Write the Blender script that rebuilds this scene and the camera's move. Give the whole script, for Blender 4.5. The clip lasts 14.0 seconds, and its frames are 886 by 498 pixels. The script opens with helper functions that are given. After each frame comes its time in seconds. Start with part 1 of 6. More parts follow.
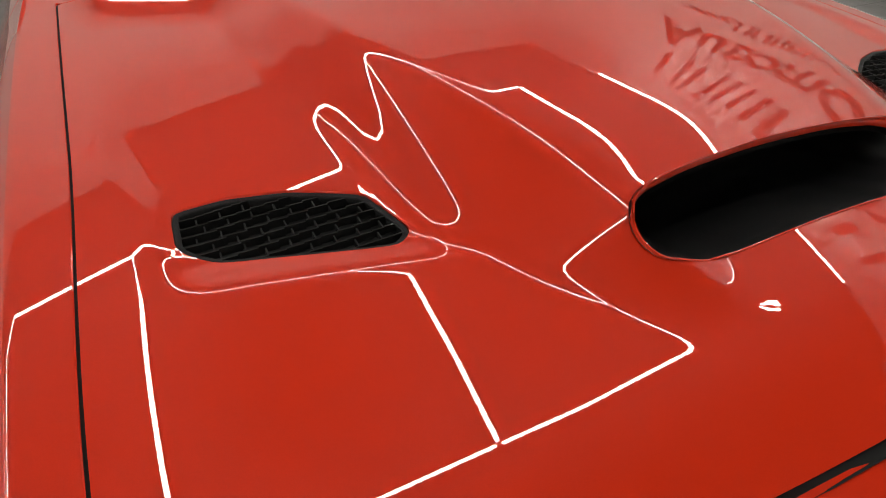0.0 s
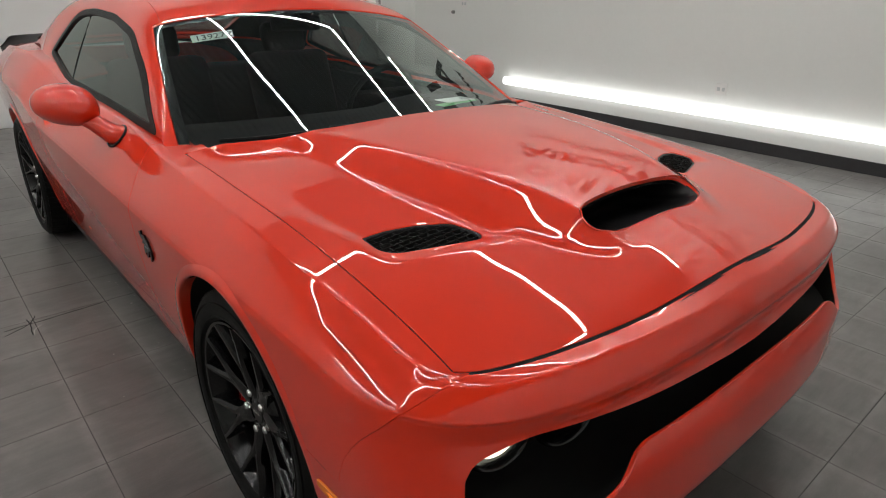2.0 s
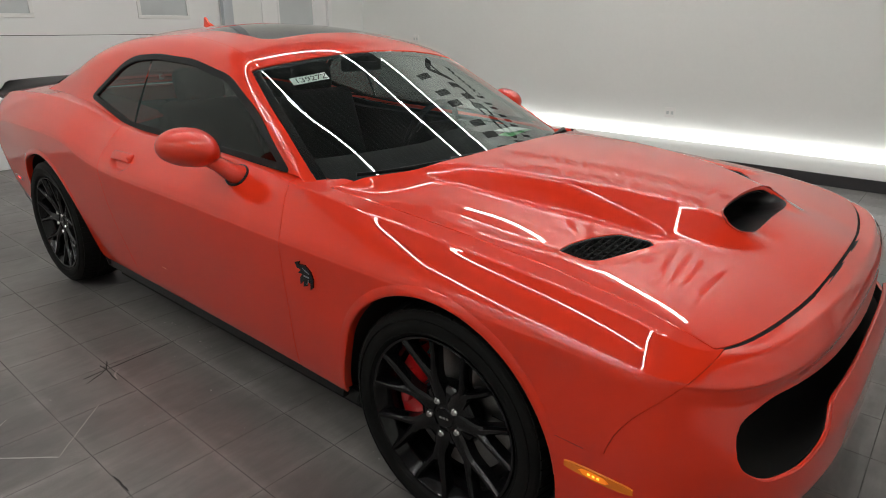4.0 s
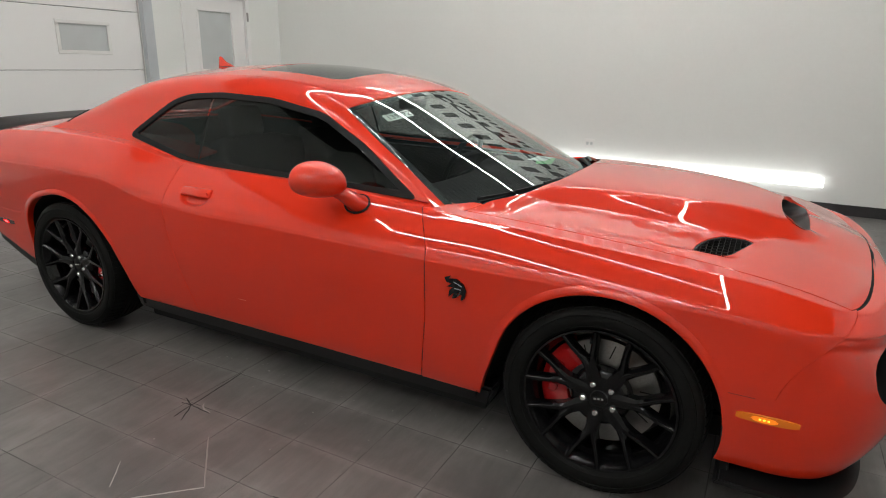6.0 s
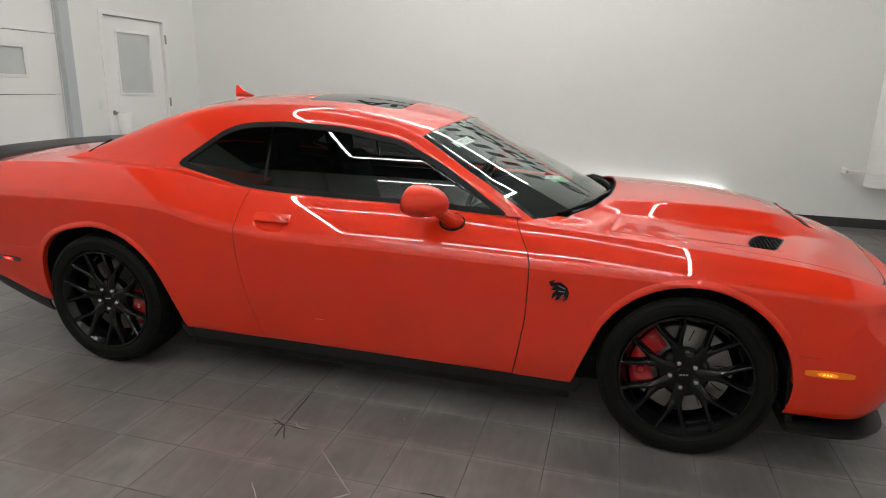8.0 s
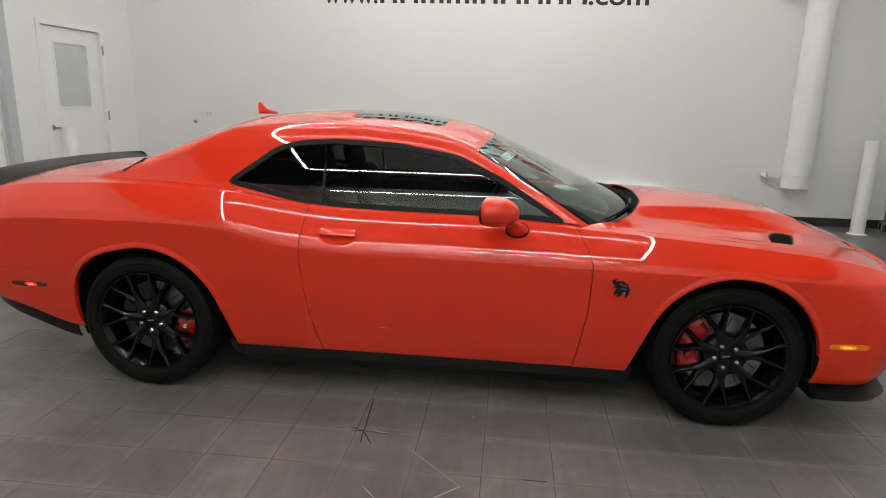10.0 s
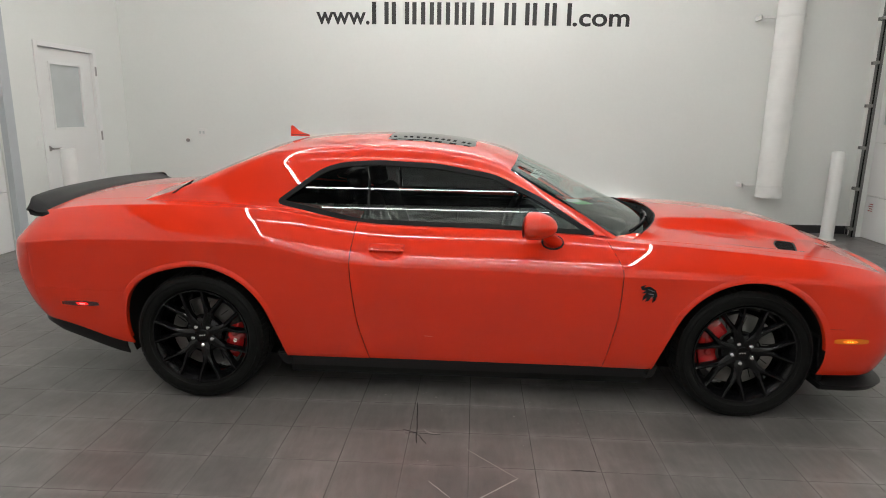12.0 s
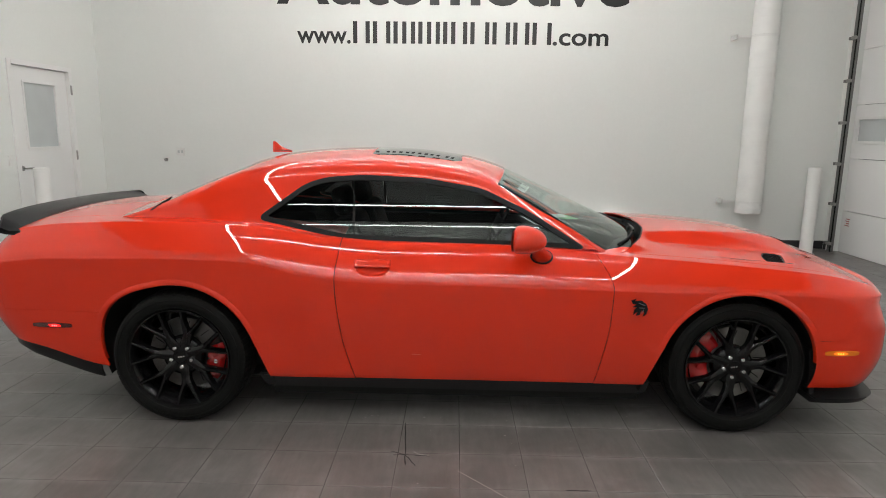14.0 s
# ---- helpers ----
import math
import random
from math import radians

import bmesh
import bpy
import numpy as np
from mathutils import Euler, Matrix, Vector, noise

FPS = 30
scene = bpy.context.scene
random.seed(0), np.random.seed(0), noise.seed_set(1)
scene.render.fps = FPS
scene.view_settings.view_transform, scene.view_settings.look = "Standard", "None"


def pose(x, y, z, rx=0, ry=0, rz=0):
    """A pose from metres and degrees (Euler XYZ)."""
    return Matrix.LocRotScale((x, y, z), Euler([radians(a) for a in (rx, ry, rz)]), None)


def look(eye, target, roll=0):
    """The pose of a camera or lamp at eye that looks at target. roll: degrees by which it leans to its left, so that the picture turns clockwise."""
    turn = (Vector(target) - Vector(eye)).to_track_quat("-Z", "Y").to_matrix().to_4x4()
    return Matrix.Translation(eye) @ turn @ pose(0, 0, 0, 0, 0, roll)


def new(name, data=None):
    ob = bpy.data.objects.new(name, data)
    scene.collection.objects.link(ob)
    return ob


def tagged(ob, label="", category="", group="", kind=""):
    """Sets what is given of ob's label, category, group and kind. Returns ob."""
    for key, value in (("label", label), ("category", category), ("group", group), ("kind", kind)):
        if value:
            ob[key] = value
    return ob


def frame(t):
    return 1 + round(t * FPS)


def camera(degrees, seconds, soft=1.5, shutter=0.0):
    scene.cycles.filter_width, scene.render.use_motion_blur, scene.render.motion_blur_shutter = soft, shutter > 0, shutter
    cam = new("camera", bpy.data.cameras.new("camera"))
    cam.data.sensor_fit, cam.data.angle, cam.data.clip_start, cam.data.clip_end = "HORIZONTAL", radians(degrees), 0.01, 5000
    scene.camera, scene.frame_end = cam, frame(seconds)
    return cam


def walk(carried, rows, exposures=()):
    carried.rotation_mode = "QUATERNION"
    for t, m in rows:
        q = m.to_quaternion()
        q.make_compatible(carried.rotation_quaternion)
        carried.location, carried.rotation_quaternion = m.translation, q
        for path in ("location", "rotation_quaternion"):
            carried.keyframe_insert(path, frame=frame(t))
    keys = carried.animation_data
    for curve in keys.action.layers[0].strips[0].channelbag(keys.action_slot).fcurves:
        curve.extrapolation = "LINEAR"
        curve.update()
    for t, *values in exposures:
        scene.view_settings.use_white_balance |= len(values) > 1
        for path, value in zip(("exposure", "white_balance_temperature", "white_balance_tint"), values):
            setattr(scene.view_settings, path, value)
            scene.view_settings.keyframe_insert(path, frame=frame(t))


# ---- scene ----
cam = camera(71.2, 14.0, 1.0)
PATH = [
    (0, (2.4, -0.682, 1.301), (0.966, 0.051, 0.115), 0.5),
    (0.5, (2.499, -0.844, 1.327), (1.055, -0.013, 0.22), 0.8),
    (1, (2.642, -1.035, 1.376), (1.203, -0.062, 0.384), 0.6),
    (1.5, (2.774, -1.243, 1.414), (1.345, -0.125, 0.572), 0.6),
    (2, (2.84, -1.437, 1.435), (1.455, -0.219, 0.663), 1.0),
    (2.5, (2.783, -1.607, 1.435), (1.419, -0.336, 0.712), 0.9),
    (3, (2.703, -1.776, 1.441), (1.375, -0.447, 0.754), 0.9),
    (5.3, (2.117, -2.613, 1.496), (1.097, -1.028, 0.829), 0.6),
    (5.5, (2.061, -2.711, 1.496), (1.075, -1.095, 0.851), 0.9),
    (6, (1.872, -2.878, 1.489), (0.988, -1.179, 0.912), 1.1),
    (6.5, (1.606, -2.968, 1.458), (0.835, -1.204, 0.917), 0.9),
    (7, (1.414, -3.123, 1.47), (0.754, -1.31, 0.943), 1.1),
    (7.5, (1.277, -3.355, 1.511), (0.711, -1.507, 0.995), 1.2),
    (8, (1.107, -3.489, 1.517), (0.6, -1.622, 1.011), 1.4),
    (8.2, (1.082, -3.501, 1.527), (0.569, -1.638, 1.011), 0.9),
    (10.3, (0.269, -3.845, 1.553), (0.104, -1.907, 1.086), 1.3),
    (10.5, (0.201, -3.839, 1.56), (0.052, -1.9, 1.094), 1.2),
    (11, (0.071, -3.887, 1.563), (-0.039, -1.943, 1.109), 1.1),
    (11.5, (0.016, -4.013, 1.586), (-0.086, -2.067, 1.139), 1.0),
    (12, (0.018, -4.091, 1.595), (-0.078, -2.14, 1.165), 0.9),
    (12.5, (0.013, -4.08, 1.581), (-0.065, -2.12, 1.191), 0.9),
    (13, (-0.006, -4.041, 1.568), (-0.072, -2.078, 1.191), 0.8),
    (13.5, (-0.006, -4.029, 1.566), (-0.055, -2.064, 1.196), 0.7),
    (14, (-0.019, -4.034, 1.556), (-0.054, -2.068, 1.191), 0.7),
]
walk(cam, [(t, look(eye, target, roll)) for t, eye, target, roll in PATH],
     exposures=[(0, -0.28, 6800, 9.5), (1, -0.22, 6750, 9.5), (2, -0.05, 6500, 10), (3, -0.08, 6500, 10), (5.3, 0.14, 6520, 10), (8, 0.25, 6500, 10), (10.3, 0.30, 6500, 10), (14, 0.32, 6480, 10)])

# ---- light ----
world = bpy.data.worlds.new("world")
scene.world = world
world.use_nodes = True
world.node_tree.nodes["Background"].inputs[0].default_value = (0.9, 0.95, 1.0, 1)
world.node_tree.nodes["Background"].inputs[1].default_value = 0.01

# ---- materials ----


def material(name, color, rough=0.5, metal=0.0, coat=0.0, grain=0.0, grain_scale=40.0, blotch=0.0, blotch_scale=3.0,
             bump=0.0, bump_scale=200.0, spec=0.5, emit=None, power=0.0, random_shade=0.0):
    """A procedural surface: colour with grain and blotches, and fine relief."""
    m = bpy.data.materials.new(name)
    m.use_nodes = True
    nt = m.node_tree
    b = nt.nodes["Principled BSDF"]
    b.inputs["Roughness"].default_value = rough
    b.inputs["Metallic"].default_value = metal
    b.inputs["Specular IOR Level"].default_value = spec
    b.inputs["Coat Weight"].default_value = coat
    b.inputs["Coat Roughness"].default_value = 0.004
    b.inputs["Coat IOR"].default_value = 1.6
    b.inputs["Base Color"].default_value = (*color, 1)
    if emit:
        b.inputs["Emission Color"].default_value = (*emit, 1)
        b.inputs["Emission Strength"].default_value = power
    geo = nt.nodes.new("ShaderNodeNewGeometry")
    last = None
    if grain or blotch or random_shade:
        value = None
        for amount, sc, det in ((grain, grain_scale, 4), (blotch, blotch_scale, 5)):
            if not amount:
                continue
            n = nt.nodes.new("ShaderNodeTexNoise")
            n.inputs["Scale"].default_value = sc
            n.inputs["Detail"].default_value = det
            nt.links.new(geo.outputs["Position"], n.inputs["Vector"])
            r = nt.nodes.new("ShaderNodeMapRange")
            r.inputs["From Min"].default_value, r.inputs["From Max"].default_value = 0.25, 0.75
            r.inputs["To Min"].default_value, r.inputs["To Max"].default_value = 1 - amount, 1 + amount
            nt.links.new(n.outputs["Fac"], r.inputs["Value"])
            if value is None:
                value = r.outputs[0]
            else:
                mul = nt.nodes.new("ShaderNodeMath")
                mul.operation = "MULTIPLY"
                nt.links.new(value, mul.inputs[0])
                nt.links.new(r.outputs[0], mul.inputs[1])
                value = mul.outputs[0]
        if random_shade:
            info = nt.nodes.new("ShaderNodeObjectInfo")
            r = nt.nodes.new("ShaderNodeMapRange")
            r.inputs["To Min"].default_value, r.inputs["To Max"].default_value = 1 - random_shade, 1 + random_shade
            nt.links.new(info.outputs["Random"], r.inputs["Value"])
            if value is None:
                value = r.outputs[0]
            else:
                mul = nt.nodes.new("ShaderNodeMath")
                mul.operation = "MULTIPLY"
                nt.links.new(value, mul.inputs[0])
                nt.links.new(r.outputs[0], mul.inputs[1])
                value = mul.outputs[0]
        mix = nt.nodes.new("ShaderNodeVectorMath")
        mix.operation = "SCALE"
        mix.inputs[0].default_value = color
        nt.links.new(value, mix.inputs["Scale"])
        nt.links.new(mix.outputs[0], b.inputs["Base Color"])
        last = value
    if bump:
        n = nt.nodes.new("ShaderNodeTexNoise")
        n.inputs["Scale"].default_value = bump_scale
        n.inputs["Detail"].default_value = 3
        nt.links.new(geo.outputs["Position"], n.inputs["Vector"])
        bp = nt.nodes.new("ShaderNodeBump")
        bp.inputs["Strength"].default_value = bump
        bp.inputs["Distance"].default_value = 0.002
        nt.links.new(n.outputs["Fac"], bp.inputs["Height"])
        nt.links.new(bp.outputs[0], b.inputs["Normal"])
    return m


def glass(name, tint, rough=0.0, ior=1.6):
    """Thin tinted pane: darkened see-through with a Fresnel gloss."""
    m = bpy.data.materials.new(name)
    m.use_nodes = True
    nt = m.node_tree
    nt.nodes.remove(nt.nodes["Principled BSDF"])
    out = nt.nodes["Material Output"]
    see = nt.nodes.new("ShaderNodeBsdfTransparent")
    see.inputs[0].default_value = (*tint, 1)
    gloss = nt.nodes.new("ShaderNodeBsdfGlossy")
    gloss.inputs["Roughness"].default_value = rough
    gloss.inputs["Color"].default_value = (0.94, 1.0, 0.97, 1)
    # gloss grows towards a flat angle alike on both faces of the thin pane
    lw = nt.nodes.new("ShaderNodeLayerWeight")
    lw.inputs["Blend"].default_value = 0.5
    pw = nt.nodes.new("ShaderNodeMath")
    pw.operation = "POWER"
    pw.inputs[1].default_value = 5.0
    nt.links.new(lw.outputs["Facing"], pw.inputs[0])
    fr = nt.nodes.new("ShaderNodeMapRange")
    fr.inputs["To Min"].default_value = ((ior - 1) / (ior + 1)) ** 2
    nt.links.new(pw.outputs[0], fr.inputs["Value"])
    mix = nt.nodes.new("ShaderNodeMixShader")
    nt.links.new(fr.outputs[0], mix.inputs[0])
    nt.links.new(see.outputs[0], mix.inputs[1])
    nt.links.new(gloss.outputs[0], mix.inputs[2])
    nt.links.new(mix.outputs[0], out.inputs["Surface"])
    return m


PAINT = material("red_paint", (0.77, 0.032, 0.007), rough=0.35, coat=1.0, spec=0.1, grain=0.03, grain_scale=900)
BLACK = material("black_plastic", (0.008, 0.008, 0.0085), rough=0.5, spec=0.2, bump=0.25, bump_scale=900, grain=0.2, grain_scale=120)
GLOSSBLACK = material("black_trim", (0.008, 0.008, 0.009), rough=0.18)
ROOFGLASS = material("dark_roof_glass", (0.006, 0.007, 0.007), rough=0.015, spec=0.6)
SATIN = material("satin_black", (0.009, 0.009, 0.0095), rough=0.38, spec=0.35, grain=0.15, grain_scale=60, bump=0.08, bump_scale=1200)
RUBBER = material("tyre_rubber", (0.0058, 0.0060, 0.0056), rough=0.62, spec=0.16, grain=0.25, grain_scale=90, blotch=0.2, blotch_scale=9, bump=0.2, bump_scale=400)
WHEELBLACK = material("wheel_black", (0.0035, 0.0035, 0.004), rough=0.16, spec=0.34, grain=0.15, grain_scale=150)
LINER = material("black_liner", (0.006, 0.006, 0.006), rough=0.9)
STEEL = material("brushed_steel", (0.36, 0.35, 0.335), rough=0.38, metal=1.0, grain=0.15, grain_scale=200)
DULLSTEEL = material("dull_disc_steel", (0.16, 0.155, 0.15), rough=0.4, metal=1.0, grain=0.2, grain_scale=200)
NUT = material("steel_nut", (0.75, 0.75, 0.73), rough=0.25, metal=1.0)
CALIPER = material("red_caliper", (0.42, 0.009, 0.010), rough=0.25, coat=0.6, grain=0.05, grain_scale=200)
WHITEMARK = material("white_mark", (0.8, 0.8, 0.8), rough=0.5)
TINT = glass("tinted_glass", (0.19, 0.20, 0.198), ior=1.46)
CLEAR = glass("windscreen_glass", (0.66, 0.74, 0.71), ior=2.1)
CABIN = material("cabin_black", (0.009, 0.009, 0.0095), spec=0.12, rough=0.7, grain=0.2, grain_scale=80, bump=0.2, bump_scale=700)
AMBER = material("amber_lens", (0.55, 0.13, 0.010), rough=0.2, emit=(1.0, 0.22, 0.005), power=0.14)
REDLENS = material("red_lens", (0.10, 0.003, 0.003), rough=0.15, coat=1.0)
GLOWRED = material("glowing_red_lens", (0.5, 0.01, 0.01), rough=0.2, emit=(1.0, 0.01, 0.012), power=1.1)
LITRED = material("lit_red", (0.9, 0.05, 0.04), rough=0.3, emit=(1.0, 0.06, 0.06), power=7.0)
LITAMBER = material("lit_amber", (1.0, 0.4, 0.05), rough=0.3, emit=(1.0, 0.42, 0.03), power=1.8)
GLOWAMBER = material("glowing_amber_lens", (0.6, 0.16, 0.012), rough=0.2, emit=(1.0, 0.25, 0.008), power=0.6)
WALLPAINT = material("white_wall_paint", (0.785, 0.80, 0.775), rough=0.6, blotch=0.02, blotch_scale=0.8, grain=0.01, grain_scale=30, bump=0.05, bump_scale=120)
DOORPAINT = material("white_door_paint", (0.82, 0.82, 0.81), rough=0.4, blotch=0.015, blotch_scale=1.5)
TRIMGREY = material("grey_trim", (0.48, 0.51, 0.53), rough=0.5, blotch=0.03)
BASEBOARD = material("black_baseboard", (0.03, 0.03, 0.032), rough=0.5, grain=0.15, grain_scale=40, blotch=0.2, blotch_scale=4)


def floor_surface(name, tile):
    """Worn ceramic: cloudy shade, fine streaks, greasy patches and rubbed gloss; or the uneven grout between."""
    m = bpy.data.materials.new(name)
    m.use_nodes = True
    nt = m.node_tree
    b = nt.nodes["Principled BSDF"]
    geo = nt.nodes.new("ShaderNodeNewGeometry")

    def noise(scale, detail, stretch=(1, 1, 1), rough=0.5, warp=0.0):
        mp = nt.nodes.new("ShaderNodeMapping")
        mp.inputs["Scale"].default_value = stretch
        mp.inputs["Rotation"].default_value = (0, 0, 0.5)
        nt.links.new(geo.outputs["Position"], mp.inputs["Vector"])
        n = nt.nodes.new("ShaderNodeTexNoise")
        n.inputs["Scale"].default_value = scale
        n.inputs["Detail"].default_value = detail
        n.inputs["Roughness"].default_value = rough
        n.inputs["Distortion"].default_value = warp
        nt.links.new(mp.outputs[0], n.inputs["Vector"])
        return n.outputs["Fac"]

    def ramp(v, a, b2, lo, hi):
        r = nt.nodes.new("ShaderNodeMapRange")
        for key, q in (("From Min", a), ("From Max", b2), ("To Min", lo), ("To Max", hi)):
            r.inputs[key].default_value = q
        nt.links.new(v, r.inputs["Value"])
        return r.outputs[0]

    def times(p, q):
        k = nt.nodes.new("ShaderNodeMath")
        k.operation = "MULTIPLY"
        nt.links.new(p, k.inputs[0])
        nt.links.new(q, k.inputs[1])
        return k.outputs[0]
    if tile:
        shade = times(ramp(noise(1.1, 4), 0.3, 0.7, 0.84, 1.16), ramp(noise(7.0, 6, rough=0.55, warp=0.6), 0.3, 0.7, 0.88, 1.12))
        shade = times(shade, ramp(noise(34, 5, (1, 0.16, 1), 0.65), 0.3, 0.7, 0.90, 1.12))
        shade = times(shade, ramp(noise(260, 3), 0.3, 0.7, 0.88, 1.12))
        shade = times(shade, ramp(noise(1.7, 5, rough=0.5, warp=0.3), 0.46, 0.74, 1.0, 0.70))
        info = nt.nodes.new("ShaderNodeObjectInfo")
        shade = times(shade, ramp(info.outputs["Random"], 0, 1, 0.93, 1.07))
        # pale dust rubbed into a soft band along some of the joints
        sep = nt.nodes.new("ShaderNodeSeparateXYZ")
        nt.links.new(geo.outputs["Position"], sep.inputs[0])
        for axis, start, keep in (("X", 0.025, 0.56), ("Y", -1.205, 0.50)):
            wave = nt.nodes.new("ShaderNodeMath")
            wave.operation = "PINGPONG"
            wave.inputs[1].default_value = 0.1525
            move = nt.nodes.new("ShaderNodeMath")
            move.operation = "SUBTRACT"
            move.inputs[1].default_value = start - 0.305 * 30
            nt.links.new(sep.outputs[axis], move.inputs[0])
            nt.links.new(move.outputs[0], wave.inputs[0])
            band = ramp(wave.outputs[0], 0.002, 0.040, 0.34, 0.0)
            band = times(band, ramp(noise(1.9, 6, (1, 1, 1) if axis == "X" else (0.4, 1.4, 1), 0.65), keep - 0.10, keep + 0.06, 0.0, 1.0))
            one = nt.nodes.new("ShaderNodeMath")
            one.operation = "ADD"
            one.inputs[1].default_value = 1.0
            nt.links.new(band, one.inputs[0])
            shade = times(shade, one.outputs[0])
        color = (0.168, 0.158, 0.151)
        gloss = ramp(noise(4.5, 4, rough=0.5), 0.3, 0.7, 0.28, 0.38)
        nt.links.new(gloss, b.inputs["Roughness"])
    else:
        shade = times(ramp(noise(1.6, 6, rough=0.7), 0.38, 0.62, 0.30, 0.85), ramp(noise(45, 4), 0.3, 0.7, 0.7, 1.2))
        color = (0.20, 0.19, 0.182)
        b.inputs["Roughness"].default_value = 0.85
    sc = nt.nodes.new("ShaderNodeVectorMath")
    sc.operation = "SCALE"
    sc.inputs[0].default_value = color
    nt.links.new(shade, sc.inputs["Scale"])
    nt.links.new(sc.outputs[0], b.inputs["Base Color"])
    bp = nt.nodes.new("ShaderNodeBump")
    bp.inputs["Strength"].default_value = 0.12
    bp.inputs["Distance"].default_value = 0.002
    nt.links.new(noise(120, 4), bp.inputs["Height"])
    nt.links.new(bp.outputs[0], b.inputs["Normal"])
    return m


GROUT = floor_surface("floor_grout", False)
TILE = floor_surface("grey_floor_tile", True)
DECK = material("grey_metal_deck", (0.062, 0.065, 0.068), rough=0.5, grain=0.05, grain_scale=20)
LAMPMAT = material("lamp_tube", (1, 1, 1), rough=0.4, emit=(1.0, 0.985, 0.95), power=44.0)
WALLLAMP = material("wall_lamp_tube", (1, 1, 1), rough=0.4, emit=(1.0, 0.995, 0.98), power=1.9)
SIGN = material("black_vinyl", (0.012, 0.012, 0.012), rough=0.35)
PVC = material("white_jacket", (0.82, 0.82, 0.80), rough=0.45, blotch=0.04, blotch_scale=5, bump=0.1, bump_scale=60)
GREEN = material("green_paper", (0.16, 0.62, 0.22), rough=0.6, grain=0.05)
PAPER = material("pale_paper", (0.72, 0.80, 0.76), rough=0.6, grain=0.03)
CHIP = material("pale_chip", (0.42, 0.40, 0.38), rough=0.8)
SCUFF = material("grey_scuff", (0.33, 0.31, 0.29), rough=0.8)
CRACK = material("dark_crack", (0.02, 0.02, 0.02), rough=0.9)
FROST = material("frosted_pane", (0.55, 0.58, 0.58), rough=0.55, blotch=0.05, blotch_scale=3)
PLATE = material("white_plastic", (0.78, 0.78, 0.76), rough=0.4)

# ---- mesh helpers ----


def obj(name, verts, faces, mat, parent=None, label="", smooth=True, normals=None):
    me = bpy.data.meshes.new(name)
    me.from_pydata([tuple(map(float, v)) for v in verts], [], [tuple(map(int, f)) for f in faces])
    me.materials.append(mat)
    if smooth:
        me.polygons.foreach_set("use_smooth", [True] * len(me.polygons))
    me.update()
    if normals is not None:
        me.normals_split_custom_set_from_vertices([tuple(map(float, n)) for n in normals])
    ob = new(name, me)
    if parent:
        ob.parent = parent
    if label:
        tagged(ob, label)
    return ob


def part(name, bm, mat, parent=None, label="", smooth=False, angle=35):
    me = bpy.data.meshes.new(name)
    bmesh.ops.recalc_face_normals(bm, faces=bm.faces[:])
    bm.to_mesh(me)
    bm.free()
    me.materials.append(mat)
    if smooth:
        me.polygons.foreach_set("use_smooth", [True] * len(me.polygons))
        me.set_sharp_from_angle(angle=radians(angle))
    ob = new(name, me)
    if parent:
        ob.parent = parent
    if label:
        tagged(ob, label)
    return ob


def empty(name, label="", category="", group="", kind="", at=(0, 0, 0)):
    ob = new(name)
    ob.location = at
    return tagged(ob, label, category, group, kind)


def box(bm, x0, x1, y0, y1, z0, z1, bevel=0.0, seg=2, m=None):
    """A box with rounded edges."""
    r = bmesh.ops.create_cube(bm, size=1.0)
    vs = r["verts"]
    for v in vs:
        v.co = Vector(((x0 + x1) / 2 + v.co.x * (x1 - x0), (y0 + y1) / 2 + v.co.y * (y1 - y0), (z0 + z1) / 2 + v.co.z * (z1 - z0)))
    if bevel:
        es = list({e for v in vs for e in v.link_edges})
        rb = bmesh.ops.bevel(bm, geom=es, offset=bevel, segments=seg, affect="EDGES", profile=0.5)
        vs = [v for v in set(vs) | set(rb["verts"]) if v.is_valid]
    if m is not None:
        bmesh.ops.transform(bm, matrix=m, verts=vs)
    return vs


def prism(bm, outline, y0, y1, m=None):
    """An outline in x and z, drawn out from y0 to y1."""
    a = [bm.verts.new((x, y0, z)) for x, z in outline]
    b = [bm.verts.new((x, y1, z)) for x, z in outline]
    bm.faces.new(a)
    bm.faces.new(b[::-1])
    n = len(a)
    for i in range(n):
        bm.faces.new((a[i], a[(i + 1) % n], b[(i + 1) % n], b[i]))
    if m is not None:
        bmesh.ops.transform(bm, matrix=m, verts=a + b)
    return a + b


def lathe(bm, profile, seg=48, m=None, closed=False):
    """Profile of (radius, y) turned about the y axis."""
    rings = []
    for r, y in profile:
        rings.append([bm.verts.new((r * math.cos(2 * math.pi * k / seg), y, r * math.sin(2 * math.pi * k / seg))) for k in range(seg)])
    pairs = list(zip(rings, rings[1:])) + ([(rings[-1], rings[0])] if closed else [])
    for a, b in pairs:
        for k in range(seg):
            bm.faces.new((a[k], a[(k + 1) % seg], b[(k + 1) % seg], b[k]))
    vs = [v for ring in rings for v in ring]
    if m is not None:
        bmesh.ops.transform(bm, matrix=m, verts=vs)
    return vs


